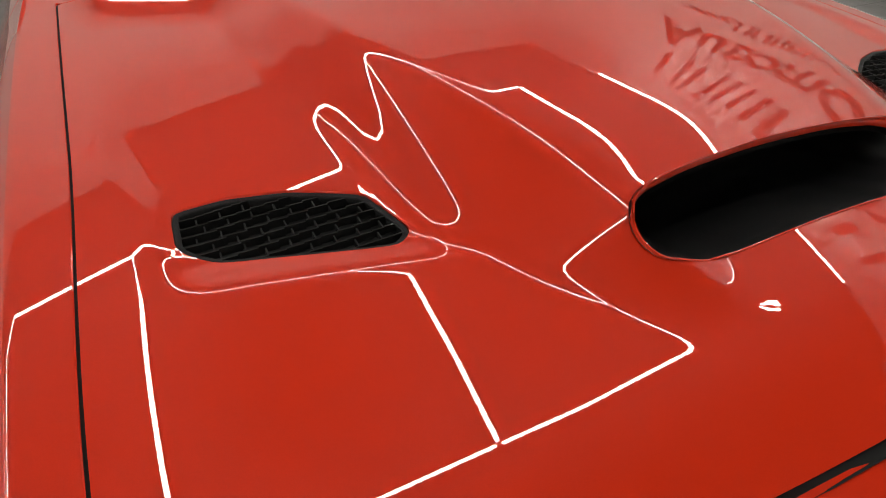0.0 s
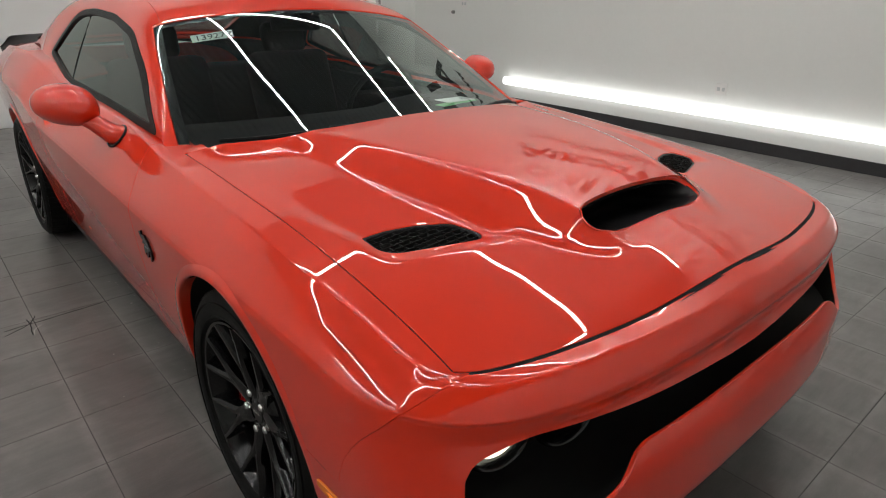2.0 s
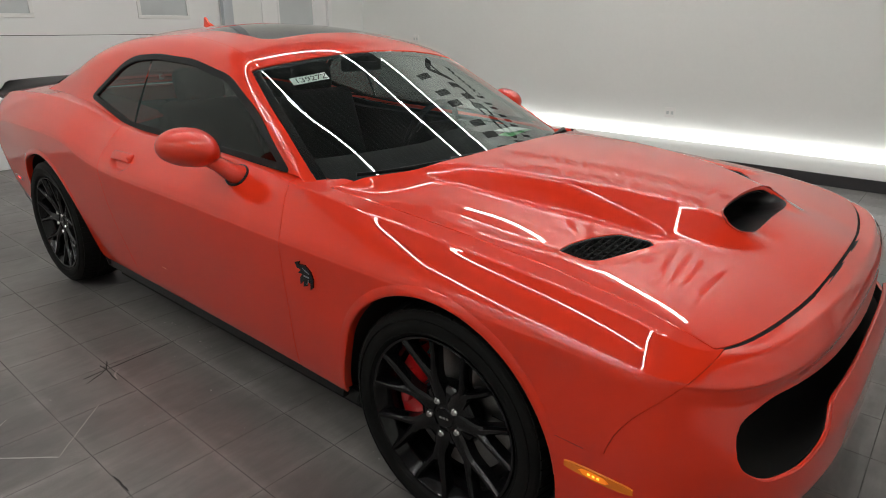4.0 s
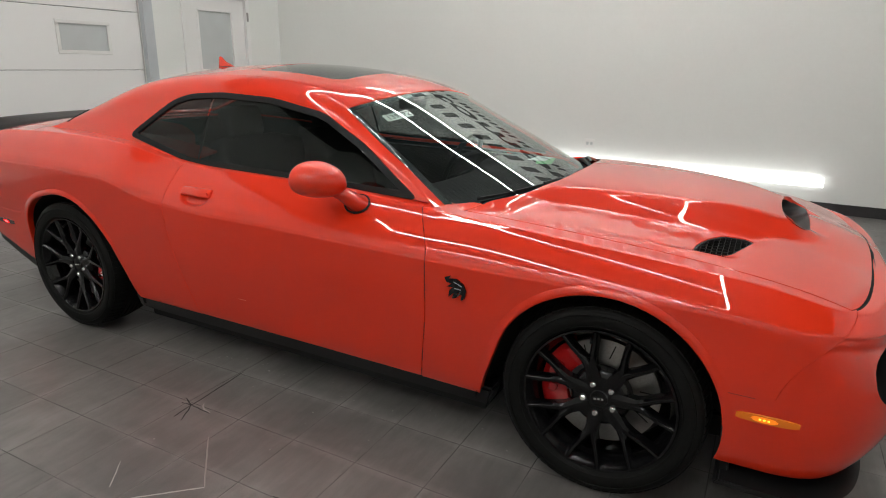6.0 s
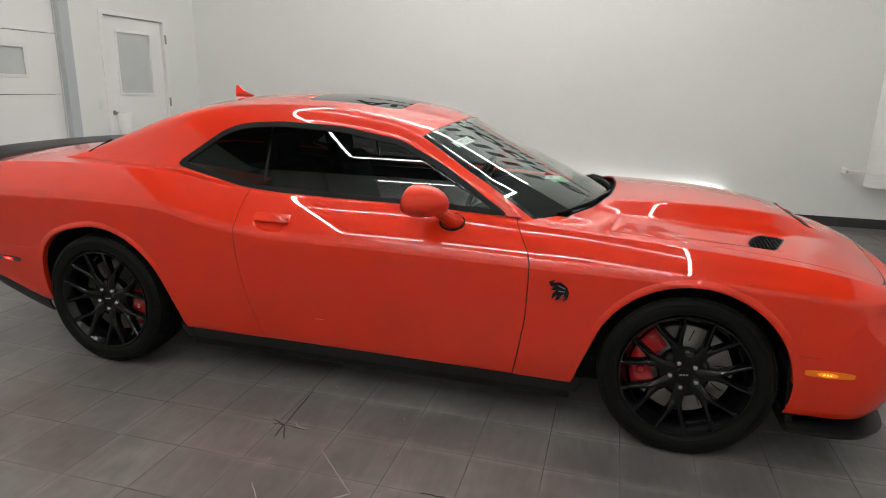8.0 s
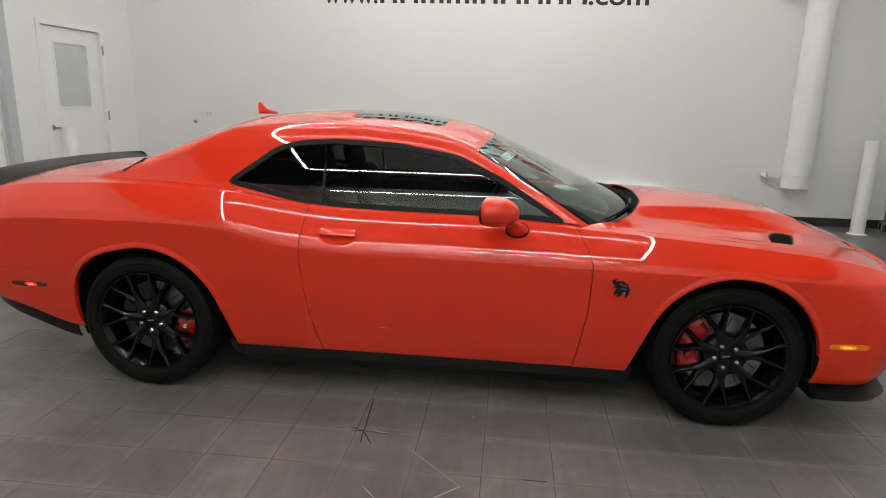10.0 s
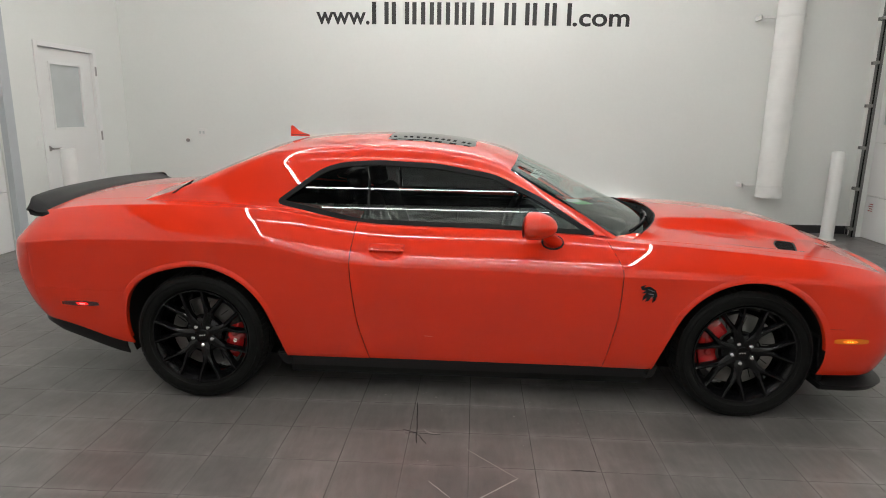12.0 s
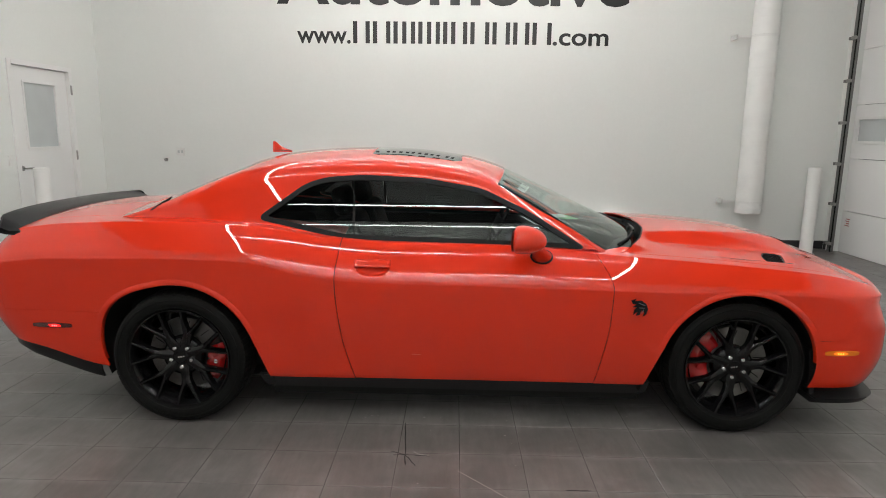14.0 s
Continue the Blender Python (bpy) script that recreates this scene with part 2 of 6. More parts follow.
def tube(bm, pts, r, seg=8, flat=1.0, cap=True):
    """A round bar along pts; r a number or one for each point."""
    pts = [Vector(p) for p in pts]
    n = len(pts)
    rs = [r] * n if isinstance(r, (int, float)) else r
    rings, up = [], None
    for i, p in enumerate(pts):
        d = (pts[min(i + 1, n - 1)] - pts[max(i - 1, 0)]).normalized()
        if up is None:
            up = d.orthogonal().normalized() if abs(d.z) > 0.95 else Vector((0, 0, 1))
        side = d.cross(up).normalized()
        u2 = side.cross(d).normalized()
        rings.append([bm.verts.new(p + rs[i] * (math.cos(2 * math.pi * k / seg) * side + flat * math.sin(2 * math.pi * k / seg) * u2)) for k in range(seg)])
    for a, b in zip(rings, rings[1:]):
        for k in range(seg):
            bm.faces.new((a[k], a[(k + 1) % seg], b[(k + 1) % seg], b[k]))
    if cap:
        bm.faces.new(rings[0][::-1])
        bm.faces.new(rings[-1])
    return [v for ring in rings for v in ring]


def pchip(xs, ys):
    """A smooth curve with no overshoot through knots; ys may have several columns."""
    xs = np.asarray(xs, float)
    ys = np.asarray(ys, float)
    flat = ys.ndim == 1
    if flat:
        ys = ys[:, None]
    h = np.diff(xs)[:, None]
    d = np.diff(ys, axis=0) / h
    m = np.zeros_like(ys)
    if len(xs) > 2:
        w1, w2 = 2 * h[1:] + h[:-1], h[1:] + 2 * h[:-1]
        ok = d[:-1] * d[1:] > 0
        with np.errstate(divide="ignore", invalid="ignore"):
            hm = (w1 + w2) / (w1 / d[:-1] + w2 / d[1:])
        m[1:-1] = np.where(ok, hm, 0)
    m[0], m[-1] = d[0], d[-1]

    def f(x):
        x = np.clip(np.asarray(x, float), xs[0], xs[-1])
        i = np.clip(np.searchsorted(xs, x, side="right") - 1, 0, len(xs) - 2)
        hh = (xs[i + 1] - xs[i])[..., None]
        t = (x - xs[i])[..., None] / hh
        r = ((1 + 2 * t) * (1 - t) ** 2 * ys[i] + t * (1 - t) ** 2 * hh * m[i] + t * t * (3 - 2 * t) * ys[i + 1] + t * t * (t - 1) * hh * m[i + 1])
        return r[..., 0] if flat else r
    return f


def spline(xs, ys):
    """A natural cubic spline through knots; ys may have several columns."""
    xs = np.asarray(xs, float)
    ys = np.asarray(ys, float)
    flat = ys.ndim == 1
    if flat:
        ys = ys[:, None]
    n = len(xs)
    h = np.diff(xs)
    a = np.zeros((n, n))
    r = np.zeros_like(ys)
    a[0, 0] = a[-1, -1] = 1
    for i in range(1, n - 1):
        a[i, i - 1:i + 2] = h[i - 1], 2 * (h[i - 1] + h[i]), h[i]
        r[i] = 6 * ((ys[i + 1] - ys[i]) / h[i] - (ys[i] - ys[i - 1]) / h[i - 1])
    m = np.linalg.solve(a, r)

    def f(x):
        x = np.clip(np.asarray(x, float), xs[0], xs[-1])
        i = np.clip(np.searchsorted(xs, x, side="right") - 1, 0, n - 2)
        hh = h[i][..., None]
        t, u = (x - xs[i])[..., None], (xs[i + 1] - x)[..., None]
        v = (m[i] * u ** 3 + m[i + 1] * t ** 3) / (6 * hh) + (ys[i] / hh - m[i] * hh / 6) * u + (ys[i + 1] / hh - m[i + 1] * hh / 6) * t
        return v[..., 0] if flat else v
    return f


def knots(text, soft=0.0):
    """'x:value x:value ...' as a smooth function, evened out over the length soft."""
    p = sorted(tuple(map(float, w.split(":"))) for w in text.split())
    f = pchip([a for a, b in p], [b for a, b in p])
    if not soft:
        return f
    lo, hi = p[0][0], p[-1][0]
    d = 0.01
    m = int(4 * soft / d)
    xs = lo + d * np.arange(-m, int((hi - lo) / d) + m + 2)
    y = f(xs)
    y = np.where(xs < lo, 2 * f(lo) - f(2 * lo - xs), np.where(xs > hi, 2 * f(hi) - f(2 * hi - xs), y))
    k = np.exp(-0.5 * (d * np.arange(-m, m + 1) / soft) ** 2)
    y = np.convolve(y, k / k.sum(), mode="same")
    ok = slice(m, len(xs) - m)
    return spline(xs[ok][::4], y[ok][::4])


def step(a, b, x):
    t = np.clip((np.asarray(x, float) - a) / (b - a), 0, 1)
    return t * t * (3 - 2 * t)


def poly_field(px, pz, outline, r=0.0):
    """Signed distance to an outline, positive inside, with corners rounded by r."""
    pts = np.array(outline, float)
    d = np.full(px.shape, 1e9)
    inside = np.zeros(px.shape, bool)
    for a, b in zip(pts, np.roll(pts, -1, axis=0)):
        e = b - a
        wx, wz = px - a[0], pz - a[1]
        t = np.clip((wx * e[0] + wz * e[1]) / (e @ e), 0, 1)
        d = np.minimum(d, (wx - e[0] * t) ** 2 + (wz - e[1] * t) ** 2)
        c = ((a[1] > pz) != (b[1] > pz)) & (px < (b[0] - a[0]) * (pz - a[1]) / (b[1] - a[1] + 1e-12) + a[0])
        inside ^= c
    return np.where(inside, 1, -1) * np.sqrt(d) + r


def rounded(points, r, n=6):
    """An outline with its corners rounded."""
    pts = [Vector(p) for p in points]
    out = []
    for i, p in enumerate(pts):
        a, b = pts[i - 1], pts[(i + 1) % len(pts)]
        rr = min(r, (a - p).length * 0.45, (b - p).length * 0.45)
        s, e = p + (a - p).normalized() * rr, p + (b - p).normalized() * rr
        for k in range(n + 1):
            t = k / n
            q = s * (1 - t) ** 2 + p * 2 * t * (1 - t) + e * t * t
            out.append((q.x, q.y))
    return out


class Sheet:
    """A triangle sheet with normals, which can be cut along a field."""

    def __init__(self, v, n, f, extra=None):
        self.v, self.n, self.f, self.e = v, n, f, extra

    @staticmethod
    def grid(p, flip=False, extra=None):
        """From an array of points, rows by columns."""
        a, b, _ = p.shape
        du, dv = np.gradient(p, axis=0), np.gradient(p, axis=1)
        n = np.cross(du, dv)
        ln = np.linalg.norm(n, axis=2, keepdims=True)
        n = n / np.maximum(ln, 1e-12)
        if flip:
            n = -n
        i = np.arange(a * b).reshape(a, b)
        q = np.stack([i[:-1, :-1], i[1:, :-1], i[1:, 1:], i[:-1, 1:]], -1).reshape(-1, 4)
        if flip:
            q = q[:, ::-1]
        f = np.concatenate([q[:, [0, 1, 2]], q[:, [0, 2, 3]]])
        v = p.reshape(-1, 3)
        area = np.linalg.norm(np.cross(v[f[:, 1]] - v[f[:, 0]], v[f[:, 2]] - v[f[:, 0]]), axis=1)
        return Sheet(v, n.reshape(-1, 3), f[area > 1e-10], None if extra is None else extra.reshape(a * b, -1))

    def cut(self, field):
        """Keep where field(sheet) is above zero."""
        s = field(self)
        ins = s[self.f] >= 0
        cnt = ins.sum(1)
        keep = [self.f[cnt == 3]]
        cols = [self.v, self.n] + ([] if self.e is None else [self.e])
        data = np.concatenate(cols, 1)
        made, fresh, base = {}, [], len(data)

        def cross(i, j):
            k = (i, j) if i < j else (j, i)
            if k not in made:
                t = s[k[0]] / (s[k[0]] - s[k[1]])
                made[k] = base + len(fresh)
                fresh.append(data[k[0]] * (1 - t) + data[k[1]] * t)
            return made[k]
        add = []
        for tri in self.f[(cnt == 1) | (cnt == 2)]:
            poly = []
            for i, j in zip(tri, np.roll(tri, -1)):
                if s[i] >= 0:
                    poly.append(i)
                if (s[i] >= 0) != (s[j] >= 0):
                    poly.append(cross(i, j))
            for k in range(1, len(poly) - 1):
                add.append((poly[0], poly[k], poly[k + 1]))
        if add:
            keep.append(np.array(add, int))
        f = np.concatenate(keep)
        if fresh:
            data = np.concatenate([data, np.array(fresh)])
        used = np.unique(f)
        remap = np.full(len(data), -1)
        remap[used] = np.arange(len(used))
        data = data[used]
        n = data[:, 3:6]
        n = n / np.maximum(np.linalg.norm(n, axis=1, keepdims=True), 1e-9)
        return Sheet(data[:, :3], n, remap[f], None if self.e is None else data[:, 6:])

    def keep(self, *fields):
        r = self
        for f in fields:
            r = r.cut(f)
        return r

    def moved(self, d):
        return Sheet(self.v + self.n * d, self.n, self.f, self.e)

    def rim(self):
        """The open edges, as pairs of corners."""
        e = np.concatenate([self.f[:, [0, 1]], self.f[:, [1, 2]], self.f[:, [2, 0]]])
        key = np.sort(e, axis=1)
        _, first, count = np.unique(key, axis=0, return_index=True, return_counts=True)
        return e[first[count == 1]]

    def build(self, name, mat, parent=None, label="", thick=0.012, lip=0.003):
        """The sheet as an object, its open edges turned inwards by a small rounded lip."""
        v, n, f = [self.v], [self.n], [tuple(t) for t in self.f]
        if thick:
            e = self.rim()
            ids = np.unique(e)
            pos = {int(k): j for j, k in enumerate(ids)}
            out = np.zeros((len(ids), 3))
            for a, b in e:
                d = np.cross(self.v[b] - self.v[a], self.n[a])
                out[pos[int(a)]] += d
                out[pos[int(b)]] += d
            out /= np.maximum(np.linalg.norm(out, axis=1, keepdims=True), 1e-9)
            base = len(self.v)
            m = len(ids)
            mid = self.v[ids] + out * lip * 0.2 - self.n[ids] * lip
            low = self.v[ids] + out * lip * 0.2 - self.n[ids] * thick
            nm = out * 0.8 + self.n[ids] * 0.6
            v += [mid, low]
            n += [nm, out]
            for a, b in e:
                i, j = pos[int(a)], pos[int(b)]
                f.append((b, a, base + i, base + j))
                f.append((base + j, base + i, base + m + i, base + m + j))
        return obj(name, np.concatenate(v), f, mat, parent, label, True, np.concatenate(n))


# ---- the car: x forward, y to its left, z up, middle of the wheelbase at the origin ----
AX, RW = 1.473, 0.364                       # axle places and tyre radius

# rows of the flank, from the underside to the shoulder: half width, height, nose and tail of each
ROWS = [
    # width, height, nose x, nose power, tail x, tail power
    ("-2.2:.78 2.2:.80", "-2.6:.36 -2.2:.30 -1.7:.21 1:.19 2.5:.21", 2.20, 2.6, -2.46, 4.2),
    ("-2.3:.84 -1.2:.865 -.5:.862 .8:.872 1.3:.890 2.2:.915", "-2.6:.45 -2.3:.40 -1.9:.285 -1:.248 .8:.245 2:.262 2.5:.275", 2.325, 3.2, -2.56, 4.4),
    ("-2.3:.862 -1.5:.912 -.6:.915 .4:.92 1.4:.945 2.2:.955", "-2.6:.53 -2.2:.50 -1.5:.46 1:.45 2:.44 2.5:.43", 2.416, 3.1, -2.625, 4.4),
    ("-2.3:.892 -1.5:.940 -.6:.952 .9:.960 1.5:.964 2.2:.962", "-2.6:.70 -1.5:.70 -.6:.67 1:.66 2:.60 2.2:.565 2.5:.535", 2.414, 3.1, -2.670, 4.4),
    ("-2.3:.912 -1.5:.956 -.6:.963 .9:.968 1.5:.968 2.2:.955", "-2.5:.853 -2.07:.894 -1.5:.905 -1.1:.895 -.75:.822 -.4:.797 0:.793 .8:.778 1.84:.762 2.0:.744 2.1:.731 2.2:.719 2.3:.706 2.5:.690", 2.346, 4.0, -2.640, 4.4),
    ("-2.3:.908 -1.5:.952 -.6:.961 .9:.965 1.5:.965 2.2:.950", "-2.5:.870 -2.07:.910 -1.5:.922 -1.1:.912 -.75:.838 -.4:.812 0:.808 .8:.793 1.84:.780 2.0:.767 2.1:.757 2.2:.748 2.3:.738 2.5:.725", 2.354, 4.0, -2.632, 4.4),
    None,
    None,
    None,
    ("-2.3:.800 -1.5:.826 -.9:.826 -.4:.826 .5:.836 .9:.860 1.5:.868 2.2:.862", "-2.5:1.01 -2.07:1.068 -1.5:1.085 -1.06:1.068 -.75:1.018 -.4:.992 .2:.985 .6:.966 .8:.947 1.05:.932 1.3:.914 1.6:.891 1.86:.866 2.0:.845 2.1:.823 2.2:.808 2.285:.827 2.5:.83", 2.282, 9.0, -2.49, 5.0),
]
XS, XR = 1.95, -2.15                        # where the rounding of nose and tail begins
BOW = {4: 0.055, 5: 0.06, 6: 0.075, 7: 0.10, 8: 0.12, 9: 0.135}    # how the upper rows of the nose sweep back to the sides
WF = [knots(r[0], 0.12) if r else None for r in ROWS]
ZF = [knots(r[1], 0.05) if r else None for r in ROWS]


def blend(k, f, share):
    """A row between the crease and the shoulder."""
    return lambda x: f[5](x) + (f[9](x) - f[5](x)) * share


# three rows that round the flank from the crease up to the shoulder
for k, out, up, nose, power, tail in ((6, 0.085, 0.16, 2.352, 4.6, -2.610), (7, 0.40, 0.52, 2.337, 5.4, -2.565), (8, 0.69, 0.78, 2.318, 6.2, -2.53)):
    ROWS[k] = (None, None, nose, power, tail, 4.4)
    WF[k] = blend(k, WF, out)
    ZF[k] = blend(k, ZF, up)


def half_width(k, x):
    x = np.asarray(x, float)
    f, nf, r, nr = ROWS[k][2:]
    w = WF[k](np.minimum(x, 2.15))
    b = np.clip((XR - x) / (XR - r), 0, 1)
    lo, hi = np.zeros_like(x), np.ones_like(x)
    for _ in range(26):
        u = (lo + hi) / 2
        ahead = XS + (f - XS) * (1 - u ** nf) ** (1 / nf) - BOW.get(k, 0.0) * (w * u) ** 2 > x
        lo, hi = np.where(ahead, u, lo), np.where(ahead, hi, u)
    return w * (lo + hi) / 2 * (1 - b ** nr) ** (1 / nr)


def nose_x(k, y):
    """How far a row reaches forward at a half width."""
    f, nf = ROWS[k][2:4]
    return XS + (f - XS) * (1 - np.clip(np.abs(y) / float(WF[k](2.15)), 0, 0.9995) ** nf) ** (1 / nf) - BOW.get(k, 0.0) * y * y


CREST = knots("-2.5:1.070 -2.2:1.108 -1.9:1.118 -1.6:1.118 -1:1.1 .6:1.0 .9:.990 1.1:.990 1.4:.976 1.7:.948 2.0:.898 2.1:.8735 2.15:.860 2.18:.8508 2.22:.8362 2.262:.8195 2.4:.765", 0.018)


BULGE_TOP = knots(".8:1.030 1.0:1.033 1.15:1.034 1.3:1.031 1.5:1.022 1.7:1.005 1.85:.983 1.97:.951 2.05:.932 2.2:.89", 0.04)
BULGE_T = knots(".8:.50 1.0:.465 1.2:.432 1.45:.392 1.65:.338 1.8:.288 1.97:.232 2.15:.185 2.3:.16", 0.04)
BULGE_B = knots(".8:.62 1.0:.570 1.2:.530 1.5:.492 1.7:.458 1.9:.405 2.0:.352 2.08:.300 2.16:.235 2.3:.20", 0.04)
HOOD_REAR = knots("0:1.130 .3:1.112 .45:1.075 .65:.985 .74:.93 .80:.86 .9:.7")
EDGE_Z = knots(".6:.966 .8:.947 1.05:.932 1.3:.914 1.6:.891 1.86:.866 2.0:.845 2.1:.822 2.15:.8065 2.18:.797 2.22:.783 2.262:.767 2.4:.715", 0.018)
FULL = 0.868                                # half width of the bonnet region between the wing crests


def ramp(u, r=0.14):
    """Falls from one to nothing over 0 to 1: straight, with both ends rounded over r."""
    u = np.asarray(u, float)
    q = lambda w: np.where(w <= -r, 0.0, np.where(w >= r, w, (w + r) ** 2 / (4 * r)))
    return 1 - (q(u) - q(u - 1))


def base_height(x, y):
    """The bonnet without its raised middle: bowed between the wing crests, with a lip turned up along the rear edge."""
    c = CREST(x)
    z = c + (EDGE_Z(x) - c) * np.clip(y / FULL, 0, 1.2) ** 1.75
    t = np.clip((x - HOOD_REAR(np.minimum(y, 0.80))) / 0.15, 0, 1)
    keel = 0.020 * (1 - np.minimum(1, (y / 0.40) ** 2)) ** 2 * step(1.75, 2.05, x)
    return z + keel + 0.030 * (1 - t) ** 2 * (1 - step(0.70, 0.80, y)) * step(0.8, 0.9, x)


def bonnet_height(x, y):
    """The whole bonnet: raised middle that ends at the scoop, ridges that run out ahead of it, and a trough into each vent."""
    z = base_height(x, y)
    p = ramp((y - BULGE_T(x)) / (BULGE_B(x) - BULGE_T(x)))
    ahead = step(1.962, 2.022, x)
    ridge = step(0.150, 0.235, y) * (1 - step(1.97, 2.145, x))
    p = p * (1 - ahead * (1 - ridge))
    z = z + np.maximum(BULGE_TOP(x) - 0.10 * y * y - z, 0.0) * p
    lead = x - (1.898 - (y - 0.46) * 0.30)
    outer = 0.757 - 0.032 * step(1.50, 1.78, x)
    well = step(1.22, 1.70, x) * (1 - step(-0.045, 0.035, lead)) * step(0.385, 0.448, y) * (1 - step(outer - 0.060, outer + 0.005, y))
    return z - 0.013 * well


def top_height(x, y):
    """Height of bonnet and boot lid."""
    x = np.asarray(x, float)
    y = np.abs(np.asarray(y, float))
    k = len(ROWS) - 1
    w = np.maximum(half_width(k, x), 1e-4)
    c = CREST(x)
    rear = ZF[k](x) + (c - ZF[k](x)) * (1 - np.clip(y / w, 0, 1) ** 2.2)
    return np.where(x > 0.8, bonnet_height(x, y), rear)


def flank_rows(x, sub=6):
    """Points of one half section, from the underside to the shoulder."""
    w = np.array([half_width(k, x) for k in range(len(ROWS))])
    z = np.array([ZF[k](x) for k in range(len(ROWS))])
    z[-1] = top_height(x, w[-1])
    v = np.arange(len(ROWS))
    t = np.linspace(0, len(ROWS) - 1, (len(ROWS) - 1) * sub + 1)
    return pchip(v, np.stack([w, z], 1))(t)


def car_sections():
    xs = np.concatenate([np.linspace(-2.48, -2.15, 26)[:-1], np.linspace(-2.15, -0.58, 96)[:-1], np.linspace(-0.58, -0.30, 86)[:-1], np.linspace(-0.30, 0.80, 60)[:-1], np.linspace(0.80, 1.95, 160)[:-1], np.linspace(1.95, 2.281, 62)])
    rows = []
    cols = np.linspace(0, 1, 91)
    for x in xs:
        half = flank_rows(x, 9)
        w6 = half[-1, 0]
        ty = w6 * (1 - cols[1:])
        tz = top_height(np.full(90, x), ty)
        right = np.concatenate([np.stack([np.full(len(half), x), -half[:, 0], half[:, 1]], 1), np.stack([np.full(90, x), -ty, tz], 1)])
        left = right[:-1][::-1] * np.array([1, -1, 1])
        rows.append(np.concatenate([right, left]))
    return Sheet.grid(np.array(rows), flip=False)


def car_end(front):
    """The wrapped surface of the nose or the tail."""
    th = np.linspace(0, math.pi, 181)
    sub = 8
    n = len(ROWS)
    pts = np.zeros((len(th), n, 3))
    for k in range(n):
        f, nf, r, nr = ROWS[k][2:]
        x0, x1, p = (XS, f, nf) if front else (XR, r, nr)
        c, s = np.cos(th), np.sin(th)
        x = x0 + (x1 - x0) * np.abs(s) ** (2 / p)
        y = -np.sign(c) * WF[k](np.minimum(x, 2.15) if front else x) * np.abs(c) ** (2 / p)
        x = x - (BOW.get(k, 0.0) * y * y if front else 0.0)
        pts[:, k] = np.stack([x, y, top_height(x, y) if front and k == n - 1 else ZF[k](x)], 1)
    t = np.linspace(0, n - 1, (n - 1) * sub + 1)
    out = np.array([pchip(np.arange(n), row)(t) for row in pts])
    return Sheet.grid(out, flip=not front)


# seams in the side view, as x for a height
FENDER_DOOR = knots(".20:.73 .25:.741 .39:.767 .60:.795 .79:.800 .93:.738 1.0:.690")
DOOR_QUARTER = knots(".20:-.53 .27:-.548 .52:-.607 .81:-.631 1.0:-.612 1.1:-.6")
NOSE_SEAM = knots(".2:1.99 .53:2.0 .60:2.02 .66:2.055 .74:2.125 .80:2.172 .83:2.185")


def HOOD_FRONT(y):
    """The front seam of the bonnet, just behind the nose's upper edge."""
    return nose_x(9, y) - 0.0070


GAP = 0.0028


def flare(sign, x, z):
    """How far a wheel opening widens beyond its circle: low down on the side of the car's middle, and behind the rear wheel."""
    a = np.degrees(np.arctan2(z - (RW + 0.005), sign * (x - sign * AX)))
    a = np.where(a < -90, a + 360, a)
    behind = 0.050 * (1 - step(30, 78, a)) - 0.0006 * np.clip(25 - a, 0, 40) if sign < 0 else 0.0
    return 0.068 * (np.clip(a - 160, 0, 40) / 32) ** 2 + behind


def arch(sign, r):
    return lambda s: np.hypot(s.v[:, 0] - sign * AX, s.v[:, 2] - (RW + 0.005)) - r - flare(sign, s.v[:, 0], s.v[:, 2])


DLO = [(-1.085, 1.098), (-0.83, 1.285), (-0.72, 1.318), (-0.52, 1.332), (-0.19, 1.320), (0.13, 1.270), (0.372, 1.160), (0.690, 0.968), (0.0, 0.988), (-0.60, 0.999)]
DLO = rounded(DLO, 0.055, 5)


def side_of(sign):
    return lambda s: sign * s.v[:, 1]


HOODSIDE = 0.793
VENT = rounded([(1.698, 0.686), (1.702, 0.630), (1.727, 0.555), (1.774, 0.476), (1.852, 0.450), (1.871, 0.468), (1.862, 0.500), (1.838, 0.568), (1.806, 0.652), (1.770, 0.690)], 0.012, 3)


SCOOP = [(1.950, 0.0), (1.955, 0.14), (1.968, 0.210), (1.984, 0.240), (2.012, 0.250), (2.042, 0.240), (2.058, 0.205), (2.061, 0.10), (2.061, 0.0)]
SCOOP = rounded(SCOOP + [(x, -y) for x, y in SCOOP[-2:0:-1]], 0.04, 3)


def scoop_hole(s):
    return -(np.minimum(poly_field(s.v[:, 0], s.v[:, 1], SCOOP, 0.0), s.n[:, 2]))


def vent_hole(s):
    return -np.minimum(poly_field(s.v[:, 0], np.abs(s.v[:, 1]), VENT, 0.006), s.n[:, 2])


def hood_inside(s):
    """Positive on the bonnet, by the distance to its seam."""
    x, y = s.v[:, 0], np.abs(s.v[:, 1])
    return np.minimum.reduce([HOODSIDE + 0.014 * step(1.5, 2.1, x) - y, HOOD_FRONT(y) - x, x - HOOD_REAR(y), (s.v[:, 2] - 0.7)])


NOSE_OPENING = rounded([(-0.2, .668), (-0.2, .620), (.50, .616), (.565, .552), (.66, .515), (.80, .522), (.865, .58), (.85, .675), (.74, .706), (.42, .684), (0.06, .668)], 0.05, 5)


def deck_field(s):
    """Positive on the boot lid."""
    return np.minimum.reduce([0.655 - np.abs(s.v[:, 1]), -1.80 - s.v[:, 0], s.v[:, 2] - 0.9])


